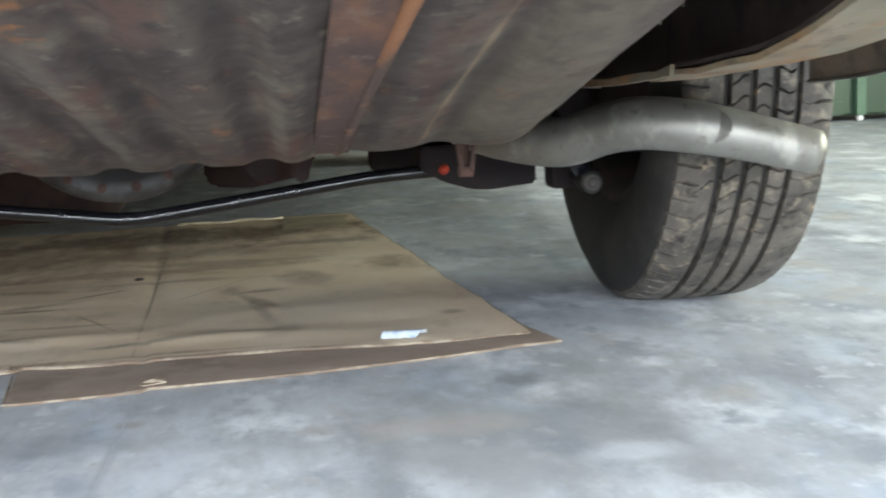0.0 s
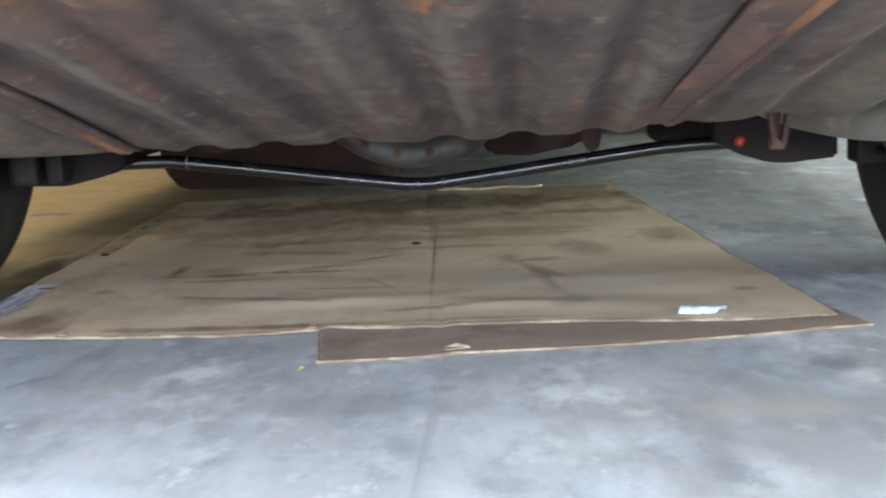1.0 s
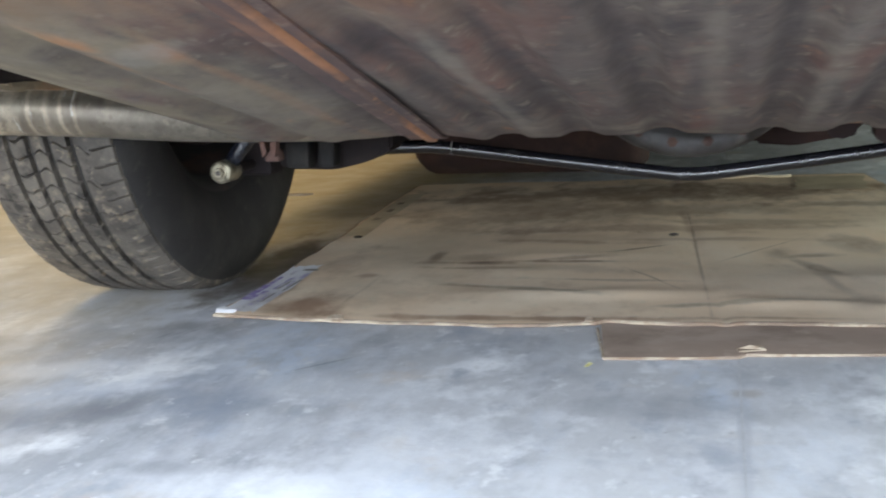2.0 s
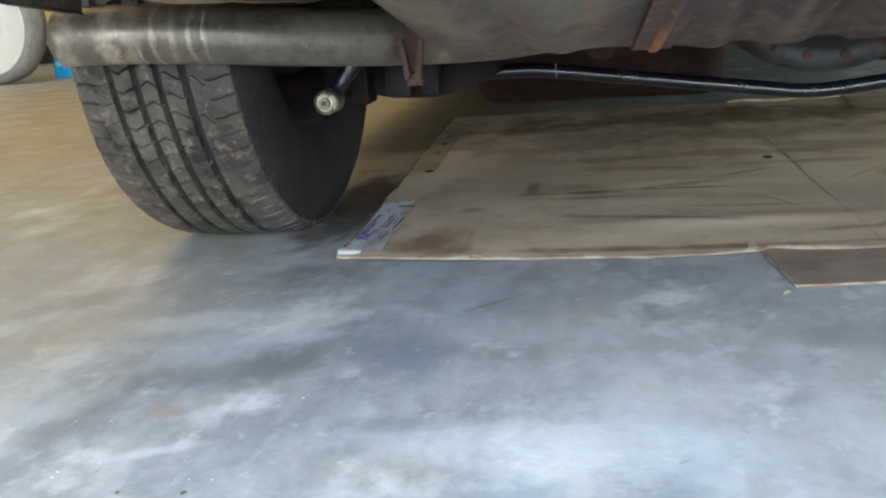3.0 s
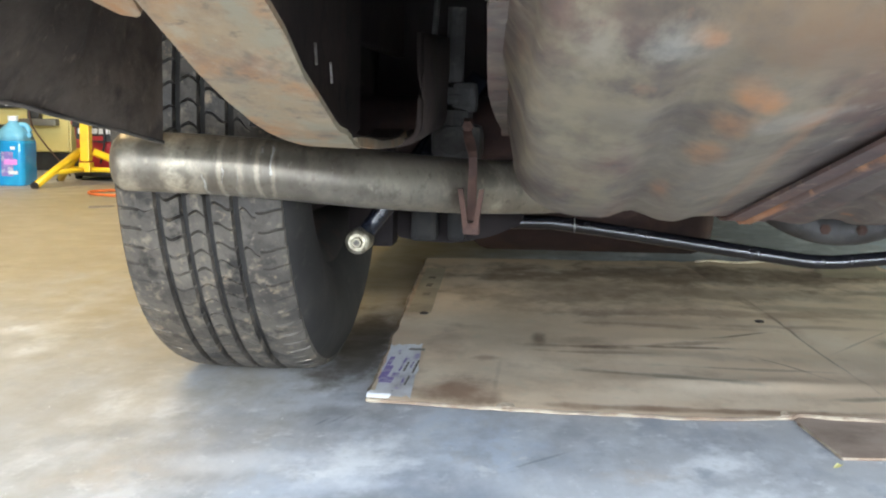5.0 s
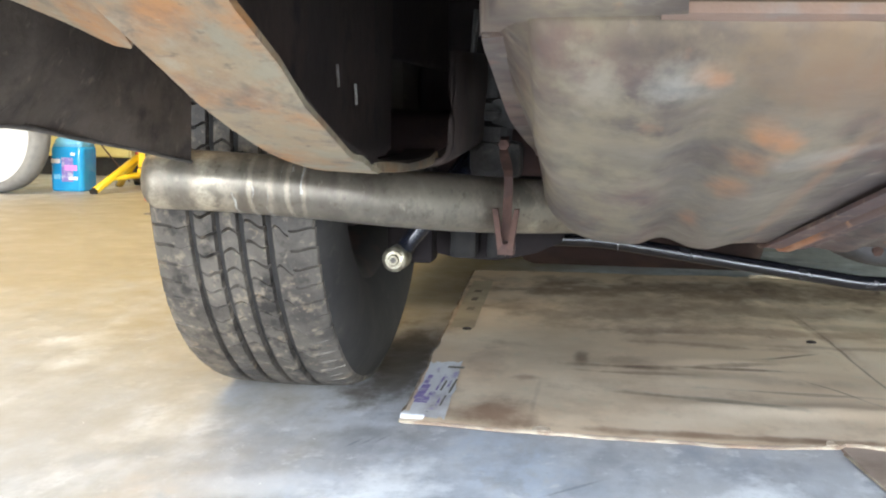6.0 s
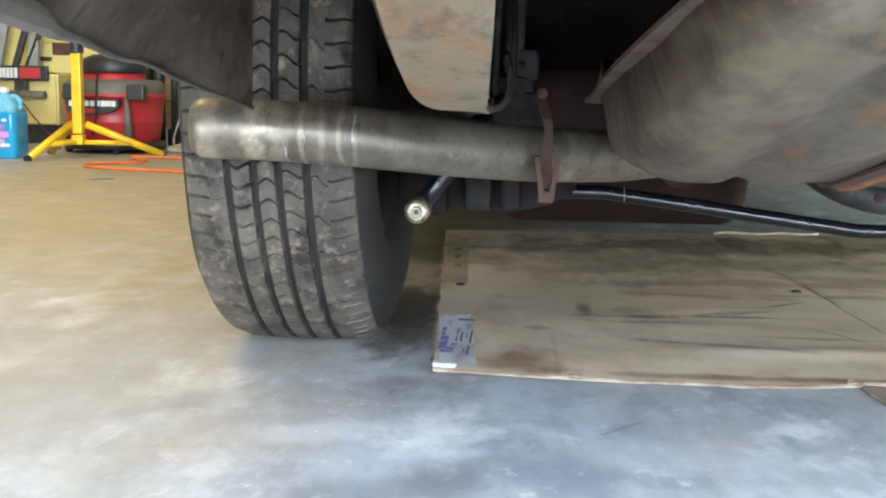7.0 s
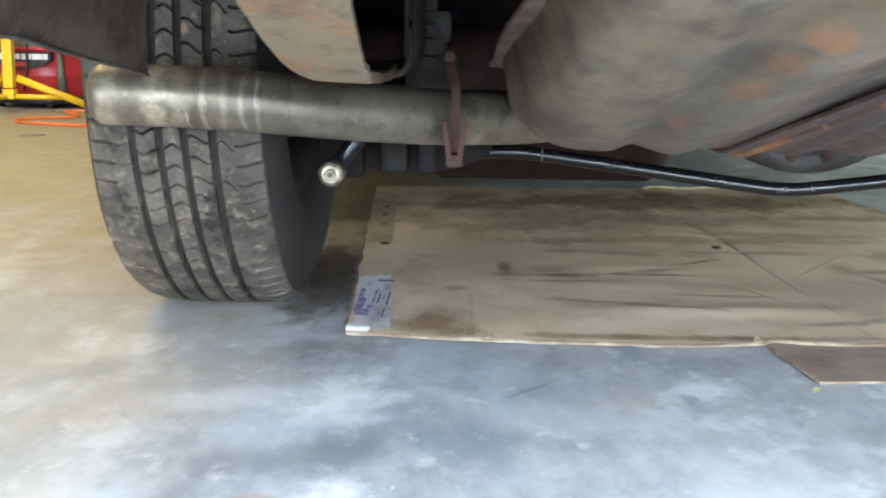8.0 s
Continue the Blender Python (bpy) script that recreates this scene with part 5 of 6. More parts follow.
# cut edges: front, sides and back
for name, uv in (("front_edge", [(i / NXc, 0.0) for i in range(NXc + 1)]), ("left_edge", [(0.0, (j / NYc) ** 1.3) for j in range(NYc + 1)]),
                 ("right_edge", [(1.0, (j / NYc) ** 1.3) for j in range(NYc + 1)]), ("back_edge", [(i / NXc, 1.0) for i in range(NXc + 1)])):
    bm = bmesh.new()
    tops = [card_point(u, v) for u, v in uv]
    out = {"front_edge": (0, -1, 0), "left_edge": (-1, 0, 0), "right_edge": (1, 0, 0), "back_edge": (0, 1, 0)}[name]
    rows = []
    for p in tops:
        ragged = 0.003 + 0.0026 * noise.noise(p * 22) + 0.0012 * noise.noise(p * 90)
        o = Vector(out)
        rows.append([bm.verts.new(q - off) for q in (p + Vector((0, 0, 0.0004)), p + o * ragged + Vector((0, 0, -0.001)), p + o * ragged * 0.8 + Vector((0, 0, -0.0036)), p - o * 0.004 + Vector((0, 0, -0.005)))])
    for a, b in zip(rows, rows[1:]):
        bridge(bm, a, b, False)
    part("cut_edge", bm, M_CARD_EDGE, card, "pale torn cut edge")
# pale raised fold along the far edge
part("fold_ridge", tube(bmesh.new(), [card_point(0.60 + 0.24 * k / 12, 0.985) - off + Vector((0, 0, 0.003 + 0.002 * math.sin(k))) for k in range(13)], 0.0032, 8), M_STRIP_RIDGE, card, "pale raised fold", True)
# torn tags on the edge
for x, w in ((-0.424, 0.022), (-0.115, 0.012)):
    bm = bmesh.new()
    y = front_y(x)
    plate(bm, [(x - w / 2, y - 0.004 - 0.9, 0.009), (x + w * 0.2, y - 0.003 - 0.9, 0.010), (x + w / 2, y - 0.005 - 0.9, 0.010), (x + w * 0.4, y + 0.004 - 0.9, 0.0115), (x, y + 0.007 - 0.9, 0.0125), (x - w * 0.4, y + 0.003 - 0.9, 0.011)], 0.0008)
    part("torn_tag", bm, M_CARD_EDGE, card)
# folded brown flap under the right half
flap = thing("cardboard_flap", "brown folded cardboard flap under the grimy sheet", "cardboard", (0.2, 0.8, 0))
low = [(-0.086, 0.741), (0.0, 0.749), (0.053, 0.756), (0.060, 0.765), (0.177, 0.776), (0.28, 0.790), (0.40, 0.815), (0.48, 0.837), (0.535, 0.848)]
high = [(-0.104, 0.90), (0.0, 0.90), (0.055, 0.905), (0.065, 0.905), (0.16, 0.905), (0.28, 0.91), (0.40, 0.915), (0.47, 0.93), (0.505, 0.945)]
bm = bmesh.new()
rows = []
for (xa, ya), (xb, yb) in zip(low, high):
    za, zb = 0.0035 + 0.001 * math.sin(xa * 30), 0.0045
    rows.append([bm.verts.new(Vector(c) - Vector((0.2, 0.8, 0))) for c in ((xa, ya, 0.0005), (xa, ya, za), (xa + 0.3 * (xb - xa), ya + 0.3 * (yb - ya), za + 0.001), (xb, yb, zb), (xb, yb, 0.0005))])
for a, b in zip(rows, rows[1:]):
    bridge(bm, a, b)
bm.faces.new(rows[0])
bm.faces.new(rows[-1])
part("flap_sheet", bm, M_CARD_FLAP, flap)
bm = bmesh.new()
tube(bm, [Vector((x - 0.2, y - 0.801, 0.0026)) for x, y in low], 0.0016, 6)
part("flap_edge", bm, M_CARD_EDGE, flap, "pale cut edge of the flap")
bm = bmesh.new()
tube(bm, [Vector((low[0][0] - 0.2, low[0][1] - 0.8, 0.003)), Vector((high[0][0] - 0.2, high[0][1] - 0.84, 0.004))], 0.0014, 6)
part("flap_end", bm, M_CARD_EDGE, flap)
bm = bmesh.new()
plate(bm, [(-0.147, -0.036, 0.006), (-0.120, -0.031, 0.007), (-0.124, -0.021, 0.009), (-0.136, -0.025, 0.010), (-0.150, -0.026, 0.006)], 0.0012)
part("torn_tag", bm, M_CARD_EDGE, flap, "small torn paper tag")


def card_z(x, y):
    u = (x - FLx) / (FRx - FLx)
    y0 = front_y(x)
    v = max(0.0, min(1.0, (y - y0) / (2.2 - y0)))
    xl, xr = FLx + (BLx - FLx) * v, FRx + (BRx - FRx) * v
    return card_point(max(0, min(1, (x - xl) / (xr - xl))), v).z


def decal(name, cx, cy, w, d, material, lift, label, category, skew=0.0, ragged=0.15, n=9, bow=0.0):
    """A thin flat thing that follows the cardboard."""
    bm = bmesh.new()
    rows = []
    for j in range(n):
        row = []
        for i in range(n):
            x = cx + (i / (n - 1) - 0.5) * w * (1 + ragged * noise.noise(Vector((j * 0.9, cx * 9, 1)))) + skew * (j / (n - 1) - 0.5)
            y = cy + (j / (n - 1) - 0.5) * d * (1 + ragged * noise.noise(Vector((i * 0.9, cy * 9, 4))))
            row.append(bm.verts.new((x - cx, y - cy, card_z(x, y) + lift + bow * math.sin(math.pi * j / (n - 1)))))
        rows.append(row)
    for a, b in zip(rows, rows[1:]):
        bridge(bm, a, b, False)
    ob = part(name, bm, material)
    ob.location = (cx, cy, 0)
    return tagged(ob, label, category)


label_ob = decal("shipping_label", -0.564, 1.03, 0.044, 0.315, M_LABEL, 0.0018, "scuffed white and purple paper label on the cardboard corner", "label", skew=-0.022)
PRINT = [(-0.577, 0.955, 0.016, 0.030, M_PURPLE), (-0.584, 1.00, 0.010, 0.075, M_PURPLE), (-0.570, 0.985, 0.008, 0.022, M_PURPLE), (-0.588, 1.075, 0.006, 0.05, M_PURPLE)]
PRINT += [(-0.5675 + 0.006 * k - 0.07 * (1.06 - 1.03), 1.055 - 0.012 * (k % 2), 0.0026, 0.075 - 0.02 * (k % 3), M_GREYPL if k % 2 else M_PURPLE) for k in range(4)]
PRINT += [(-0.552, 0.955, 0.0022, 0.05, M_GREYPL), (-0.557, 0.948, 0.0022, 0.036, M_PURPLE), (-0.562, 1.15, 0.022, 0.012, M_GREYPL)]
for x, y, w, d, mt in PRINT:
    x += 0.006
    bm = bmesh.new()
    bm.faces.new([bm.verts.new((x + a * w / 2 + 0.564, y + b * d / 2 - 1.03, card_z(x, y) + 0.0032)) for a, b in ((-1, -1), (1, -1), (1, 1), (-1, 1))])
    part("print_bar", bm, mt, label_ob, "faded printed bar")
bm = bmesh.new()
rows = []
for k, (y, z) in enumerate(((0.890, 0.0), (0.880, 0.0), (0.871, 0.0), (0.8655, 0.0120))):
    rows.append([bm.verts.new((x + 0.564, y - 1.03 + 0.0012 * math.sin(x * 260 + k), z if z else card_z(x, y) + 0.0032 + 0.0006 * math.sin(x * 300))) for x in (-0.582, -0.576, -0.570, -0.563, -0.558 + 0.002 * (k % 3))])
for a, b in zip(rows, rows[1:]):
    bridge(bm, a, b, False)
part("curled_corner", bm, M_LABEL, label_ob, "white curled paper corner", True)
decal("tape_strip", 0.350, 0.890, 0.044, 0.022, M_TAPE, 0.004, "shiny white and blue strip of tape on cardboard", "tape", skew=0.016, ragged=0.5, bow=0.007)
M_STRIPPAPER = surface("yellowed paper strip", (0.50, 0.42, 0.29), [((0.38, 0.31, 0.22), 9, 0.45, 0.62, ONE)], rough=0.7)
strip_ob = decal("paper_strip", -0.599, 1.72, 0.040, 0.52, M_STRIPPAPER, 0.0022, "yellowed printed paper strip along the cardboard edge", "label", skew=-0.022, ragged=0.05)
for x, y, w, d in ((-0.593, 1.62, 0.013, 0.03), (-0.600, 1.74, 0.011, 0.04), (-0.604, 1.83, 0.014, 0.025)):
    bm = bmesh.new()
    bm.faces.new([bm.verts.new((x + a * w / 2 + 0.599, y + b * d / 2 - 1.72, card_z(x, y) + 0.0036)) for a, b in ((-1, -1), (1, -1), (1, 1), (-1, 1))])
    part("print_bar", bm, M_STAIN, strip_ob, "faded dark printed bar")
decal("paper_patch", 0.26, 2.10, 0.15, 0.22, M_STRIPPAPER, 0.0022, "pale torn paper patch at the cardboard's far edge", "paper", skew=0.01, ragged=0.2)
bm = bmesh.new()
bmesh.ops.create_uvsphere(bm, u_segments=10, v_segments=6, radius=0.008)
for v in bm.verts:
    v.co.z *= 0.3
ob = part("dirt_crumb", bm, M_CRUMB)
ob.location = (-0.04, 1.46, card_z(-0.04, 1.46) + 0.001)
tagged(ob, "small dark crumb of dirt on the cardboard", "dirt")
bm = bmesh.new()
slab(bm, [(-0.045, 0.0), (-0.02, -0.012), (0.03, -0.006), (0.045, 0.008), (0.02, 0.016), (-0.03, 0.010)], 0.0003, 0.004)
scrap = part("dirt_scrap", bm, M_STAIN)
scrap.location = (-0.92, 2.05, 0)
tagged(scrap, "dark flat scrap of dirt on the concrete", "dirt")
copy_thing(ob, pose(-0.58, 1.46, card_z(-0.575, 1.46) + 0.001))
copy_thing(scrap, pose(-1.85, 3.29, 0.0, 0, 0, 40))

# ---- small things on the floor ----
bm = bmesh.new()
plate(bm, [(-0.004, 0, 0.001), (-0.001, -0.002, 0.002), (0.001, -0.003, 0.003), (0.005, 0.0, 0.005), (0.003, 0.002, 0.004), (0.001, 0.005, 0.005), (-0.003, 0.003, 0.002)], 0.0008)
leaf = part("dry_leaf", bm, M_LEAF)
leaf.location = (-0.098, 0.709, 0.001)
tagged(leaf, "small yellow dry leaf on the concrete", "leaf")
rnd = random.Random(11)
for x, y, r in ((-0.533, 0.272, 0.0021), (-0.554, 0.257, 0.0024), (-0.579, 0.271, 0.0013)):
    bm = bmesh.new()
    slab(bm, [(r * (1 + rnd.uniform(-0.35, 0.3)) * math.cos(a), r * 1.2 * (1 + rnd.uniform(-0.35, 0.3)) * math.sin(a)) for a in [2 * math.pi * k / 11 for k in range(11)]], 0.0002, 0.0008)
    ob = part("rust_drip", bm, M_RUSTSPOT)
    ob.location = (x, y, 0)
    tagged(ob, "dark red rust drip on the concrete", "stain", "rust drips")
FLECKS = [(-0.621, 0.320), (-0.607, 0.311), (-0.501, 0.445), (-0.537, 0.293), (-0.521, 0.293), (-0.398, 0.530), (-0.671, 0.395), (-0.614, 0.318), (-0.499, 0.452)]
bm = bmesh.new()
for k in range(30):
    x, y, r = (FLECKS[k] if k < len(FLECKS) else (rnd.uniform(-1.0, 0.7), rnd.uniform(0.1, 0.85))) + (rnd.uniform(0.0004, 0.0008),)
    geom = bmesh.ops.create_icosphere(bm, subdivisions=1, radius=r)["verts"]
    for v in geom:
        v.co = Vector((v.co.x * 1.4, v.co.y, v.co.z * 0.6)) + Vector((x, y, r * 0.4))
tagged(part("floor_grit", bm, M_WHITE), "scattered pale grit on the concrete floor", "grit", kind="stuff")

# ---- left background ----
# blue jug of washer fluid
jug = thing("washer_fluid_jug", "blue plastic jug of washer fluid with printed label", "jug", (-2.592, 4.22, 0))


def rounded_ring(w, d, r, z, n=6):
    out = []
    for cx, cy, a0 in ((w - r, d - r, 0), (-w + r, d - r, 90), (-w + r, -d + r, 180), (w - r, -d + r, 270)):
        for k in range(n + 1):
            a = radians(a0 + 90 * k / n)
            out.append((cx + r * math.cos(a), cy + r * math.sin(a), z))
    return out


def loft(bm, levels, close=True):
    rings = [[bm.verts.new(c) for c in lv] for lv in levels]
    for a, b in zip(rings, rings[1:]):
        bridge(bm, a, b)
    if close:
        bm.faces.new(rings[0])
        bm.faces.new(rings[-1])
    return bm


part("body", loft(bmesh.new(), [rounded_ring(0.068, 0.068, 0.02, 0.0), rounded_ring(0.073, 0.073, 0.025, 0.008), rounded_ring(0.073, 0.073, 0.025, 0.17), rounded_ring(0.071, 0.071, 0.028, 0.185)]), M_BLUE, jug, "", True)
part("shoulder", loft(bmesh.new(), [rounded_ring(0.071, 0.071, 0.028, 0.185), rounded_ring(0.060, 0.060, 0.03, 0.215), rounded_ring(0.035, 0.035, 0.03, 0.245), rounded_ring(0.020, 0.020, 0.0195, 0.258), rounded_ring(0.019, 0.019, 0.0185, 0.265)]), M_CLEARPL, jug, "clear upper part of the jug", True)
part("cap", loft(bmesh.new(), [rounded_ring(0.021, 0.021, 0.0205, 0.265), rounded_ring(0.021, 0.021, 0.0205, 0.285)]), M_WHITEPL, jug, "white screw cap")
part("handle", tube(bmesh.new(), smooth_path([(0.055, 0, 0.19), (0.072, 0, 0.215), (0.055, 0, 0.245), (0.028, 0, 0.25)], 5), 0.011, 10), M_CLEARPL, jug, "", True)
for x, z, w, h, mt in ((0.005, 0.09, 0.05, 0.10, M_PURPLE), (-0.045, 0.125, 0.04, 0.018, M_WHITE), (0.02, 0.098, 0.055, 0.022, M_PINK), (0.03, 0.055, 0.04, 0.014, M_WHITE), (0.03, 0.155, 0.02, 0.012, M_WHITE), (-0.04, 0.06, 0.03, 0.02, M_CLEARPL)):
    y = -0.0735 if mt is M_PURPLE else -0.0745
    bm = bmesh.new()
    box(bm, (x - w / 2, y - 0.0008, z - h / 2), (x + w / 2, y, z + h / 2))
    part("label_bar", bm, mt, jug, "printed label block")

# yellow tripod stand
tri = thing("tripod_stand", "yellow steel tripod work stand with folding legs", "stand", (-2.315, 4.3, 0))
part("post", box(bmesh.new(), (-0.020, -0.020, 0.10), (0.020, 0.020, 0.43), 0.004), M_YELLOW, tri)
part("collar", lathe(bmesh.new(), [(0.0, 0.018), (0.0, 0.028), (0.06, 0.028), (0.06, 0.018)], 20, pose(0, 0, 0.43, 0, -90, 0)), M_BLACK, tri, "black clamp collar")
part("mast", tube(bmesh.new(), [Vector((0, 0, 0.47)), Vector((0, 0, 1.1))], 0.017, 14), M_YELLOW, tri, "", True)
part("foot_block", box(bmesh.new(), (-0.024, -0.024, 0.055), (0.024, 0.024, 0.095), 0.004), M_YELLOW, tri)
for dx, dy in ((-0.105, -0.26), (0.325, 0.10), (-0.20, 0.20)):
    top, foot = Vector((0.03 * (1 if dx > 0 else -1), 0, 0.14)), Vector((dx, dy, 0.012))
    leg = part("leg", tube(bmesh.new(), [top, foot], 0.0155, 14), M_YELLOW, tri, "", True)
    part("brace", tube(bmesh.new(), [Vector((0, 0, 0.065)), top.lerp(foot, 0.62)], 0.011, 10), M_YELLOW, tri, "", True)
    part("foot", tube(bmesh.new(), [foot, foot + (foot - top).normalized() * 0.012], 0.0165, 14), M_BLACK, leg, "black rubber foot")

# red shop vacuum
vac = thing("shop_vacuum", "red drum shop vacuum with black motor head", "vacuum cleaner", (-2.312, 4.73, 0))
vac.scale = (1.12, 1.04, 1.0)
mv = pose(0, 0, 0, 0, -90, 0)
part("drum", lathe(bmesh.new(), [(0.035, 0.02), (0.035, 0.165), (0.05, 0.175), (0.13, 0.186), (0.135, 0.189), (0.145, 0.189), (0.15, 0.187), (0.242, 0.196), (0.246, 0.208), (0.262, 0.208), (0.262, 0.19)], 48, mv), M_RED, vac, "red plastic drum", True)
part("lid", lathe(bmesh.new(), [(0.262, 0.198), (0.305, 0.196), (0.325, 0.175), (0.325, 0.02)], 48, mv), M_GREYPL, vac, "dark grey lid", True)
part("head_collar", lathe(bmesh.new(), [(0.32, 0.128), (0.358, 0.122), (0.361, 0.05)], 40, mv), M_RED, vac, "red collar under the motor head", True)
part("motor_head", lathe(bmesh.new(), [(0.352, 0.10), (0.352, 0.130), (0.36, 0.134), (0.39, 0.132), (0.415, 0.118), (0.433, 0.085), (0.441, 0.02)], 40, mv), M_BLACK, vac, "black motor head", True)
part("base", lathe(bmesh.new(), [(0.02, 0.02), (0.02, 0.20), (0.05, 0.20), (0.05, 0.16)], 40, mv), M_BLACK, vac, "black caster base", True)
for a in (30, 110, 200, 290):
    c = Vector((0.18 * math.cos(radians(a)), 0.18 * math.sin(radians(a)), 0.018))
    part("caster", lathe(bmesh.new(), [(-0.01, 0.003), (-0.01, 0.018), (0.01, 0.018), (0.01, 0.003)], 16, Matrix.Translation(c)), M_BLACK, vac)
for x in (-0.10, 0.15):
    part("latch", box(bmesh.new(), (x - 0.035, -0.218, 0.236), (x + 0.035, -0.175, 0.305), 0.008), M_BLACK, vac, "black latch")
part("badge", loft(bmesh.new(), [[(x, y, z) for x, z in ((-0.118, 0.240), (0.085, 0.240), (0.085, 0.208), (0.055, 0.184), (-0.02, 0.170), (-0.118, 0.186))] for y in (-0.165, -0.214)]), M_BLACK, vac, "black badge panel")
for k, w in enumerate((0.017, 0.019, 0.019, 0.016, 0.017, 0.018, 0.021, 0.019, 0.018)):
    part("badge_bar", box(bmesh.new(), (-0.110 + 0.0208 * k, -0.2165, 0.2085 + 0.001 * (k % 2)), (-0.110 + 0.0208 * k + w, -0.214, 0.2325), 0.001), M_WHITE, vac, "white blurred badge bar")
part("badge_accent", box(bmesh.new(), (-0.06, -0.2165, 0.180), (-0.01, -0.214, 0.199), 0.001), M_RED, vac, "red accent bar")
part("crevice_tool", tube(bmesh.new(), [Vector((0.115, -0.19, 0.06)), Vector((0.11, -0.195, 0.25))], lambda u: 0.020 - 0.012 * u, 14), M_GREYPL, vac, "dark grey crevice tool", True)
part("power_cord", tube(bmesh.new(), smooth_path([(-0.02, -0.14, 0.36), (0.0, -0.222, 0.29), (0.0, -0.225, 0.18), (-0.02, -0.22, 0.08)], 6), 0.004, 8), M_BLACK, vac, "black cord", True)


# pale yellow cabinets
def cabinet(x0, x1, z0, z1, y0, label, drawers):
    c = thing("metal_cabinet", label, "cabinet", ((x0 + x1) / 2, y0, z0), group="yellow cabinets")
    w, h = (x1 - x0) / 2, z1 - z0
    part("body", box(bmesh.new(), (-w, 0.012, 0), (w, 0.5, h), 0.008), M_CAB, c)
    for k in range(drawers):
        d0, d1 = h * k / drawers + 0.006, h * (k + 1) / drawers - 0.006
        f = part("drawer_front", box(bmesh.new(), (-w + 0.01, 0, d0), (w - 0.01, 0.016, d1), 0.004), M_CAB, c)
        part("handle", box(bmesh.new(), (-0.06, -0.018, (d0 + d1) / 2 - 0.01), (0.06, 0.0, (d0 + d1) / 2 + 0.01), 0.003), M_BLACK, f, "dark recessed handle")
    return c


def plinth(x0, x1, y0):
    ob = part("plinth", box(bmesh.new(), (x0, y0, 0), (x1, y0 + 0.42, 0.095), 0.004), M_BLACK)
    tagged(ob, "black base under the yellow cabinet", "plinth")


plinth(-3.45, -2.79, 5.26)
cabinet(-3.50, -2.765, 0.095, 0.345, 5.2, "pale yellow metal cabinet on a dark base", 1)
cabinet(-3.40, -2.42, 0.345, 0.80, 5.35, "pale yellow metal drawer cabinet", 3)
cabinet(-3.40, -2.42, 0.80, 1.30, 5.38, "pale yellow upper metal cabinet", 2)
sign = thing("sign_board", "dark board with white and red bars on the cabinet", "sign", (-2.945, 5.16, 0.312))
part("board", box(bmesh.new(), (-0.36, 0.0, 0), (0.145, 0.03, 0.072), 0.004), M_BLACK, sign, "dark board")
for k, w in enumerate((0.014, 0.016, 0.016, 0.015, 0.016, 0.014, 0.017)):
    part("white_bar", box(bmesh.new(), (-0.135 + 0.0193 * k, -0.004, 0.012), (-0.135 + 0.0193 * k + w, 0.0, 0.060), 0.001), M_WHITE, sign, "white blurred bar")
part("red_bar", box(bmesh.new(), (0.008, -0.004, 0.010), (0.112, 0.0, 0.062), 0.001), M_RED, sign, "red bar")
vise = thing("bench_vise", "dark grey metal clamp on the cabinet front", "clamp", (-2.945, 5.14, 0.228))
part("jaw", box(bmesh.new(), (-0.05, -0.02, 0.0), (0.14, 0.03, 0.035), 0.008), M_GREYPL, vise)
part("stem", box(bmesh.new(), (-0.01, -0.01, 0.03), (0.05, 0.03, 0.083), 0.004), M_BLACK, vise)
part("screw", tube(bmesh.new(), [Vector((-0.05, 0, 0.02)), Vector((-0.12, 0, -0.02))], 0.012, 10), M_BLACK, vise, "", True)
tagged(part("thin_wire", tube(bmesh.new(), smooth_path([(-2.94, 5.12, 0.30), (-2.85, 4.95, 0.241), (-2.777, 4.9, 0.163), (-2.67, 4.85, 0.066), (-2.60, 4.80, 0.006)], 6), 0.004, 6), M_HANGER), "thin brown cable hanging from the cabinet", "cable")

badge = part("cabinet_badge", box(bmesh.new(), (-0.045, 0.0, -0.03), (0.045, 0.006, 0.03), 0.003), M_HANGER)
badge.location = (-2.80, 5.343, 0.47)
tagged(badge, "small brown badge on the yellow drawer front", "badge")
# grey tool frame standing on the lower cabinet
tool = thing("tool_rack", "grey and black metal hand tools propped on the cabinet", "tools", (-2.93, 5.22, 0.346))
for x, w, h, tilt, mt in ((-0.16, 0.05, 0.30, 12, M_GREYTYRE), (-0.07, 0.03, 0.27, 18, M_BLACK), (-0.01, 0.022, 0.25, 22, M_BLACK), (0.035, 0.05, 0.19, 2, M_GREYTYRE)):
    bm = bmesh.new()
    box(bm, (-w / 2, 0, 0), (w / 2, 0.03, h), 0.006)
    bm.transform(pose(x, 0, 0.004, 0, tilt, 0))
    part("tool", bm, mt, tool)
part("tool_head", tube(bmesh.new(), smooth_path([(-0.20, 0.02, 0.28), (-0.08, 0.0, 0.305), (0.03, 0.0, 0.27), (0.09, 0.01, 0.25)], 5), 0.024, 12), M_GREYTYRE, tool, "pale grey bent head", True)
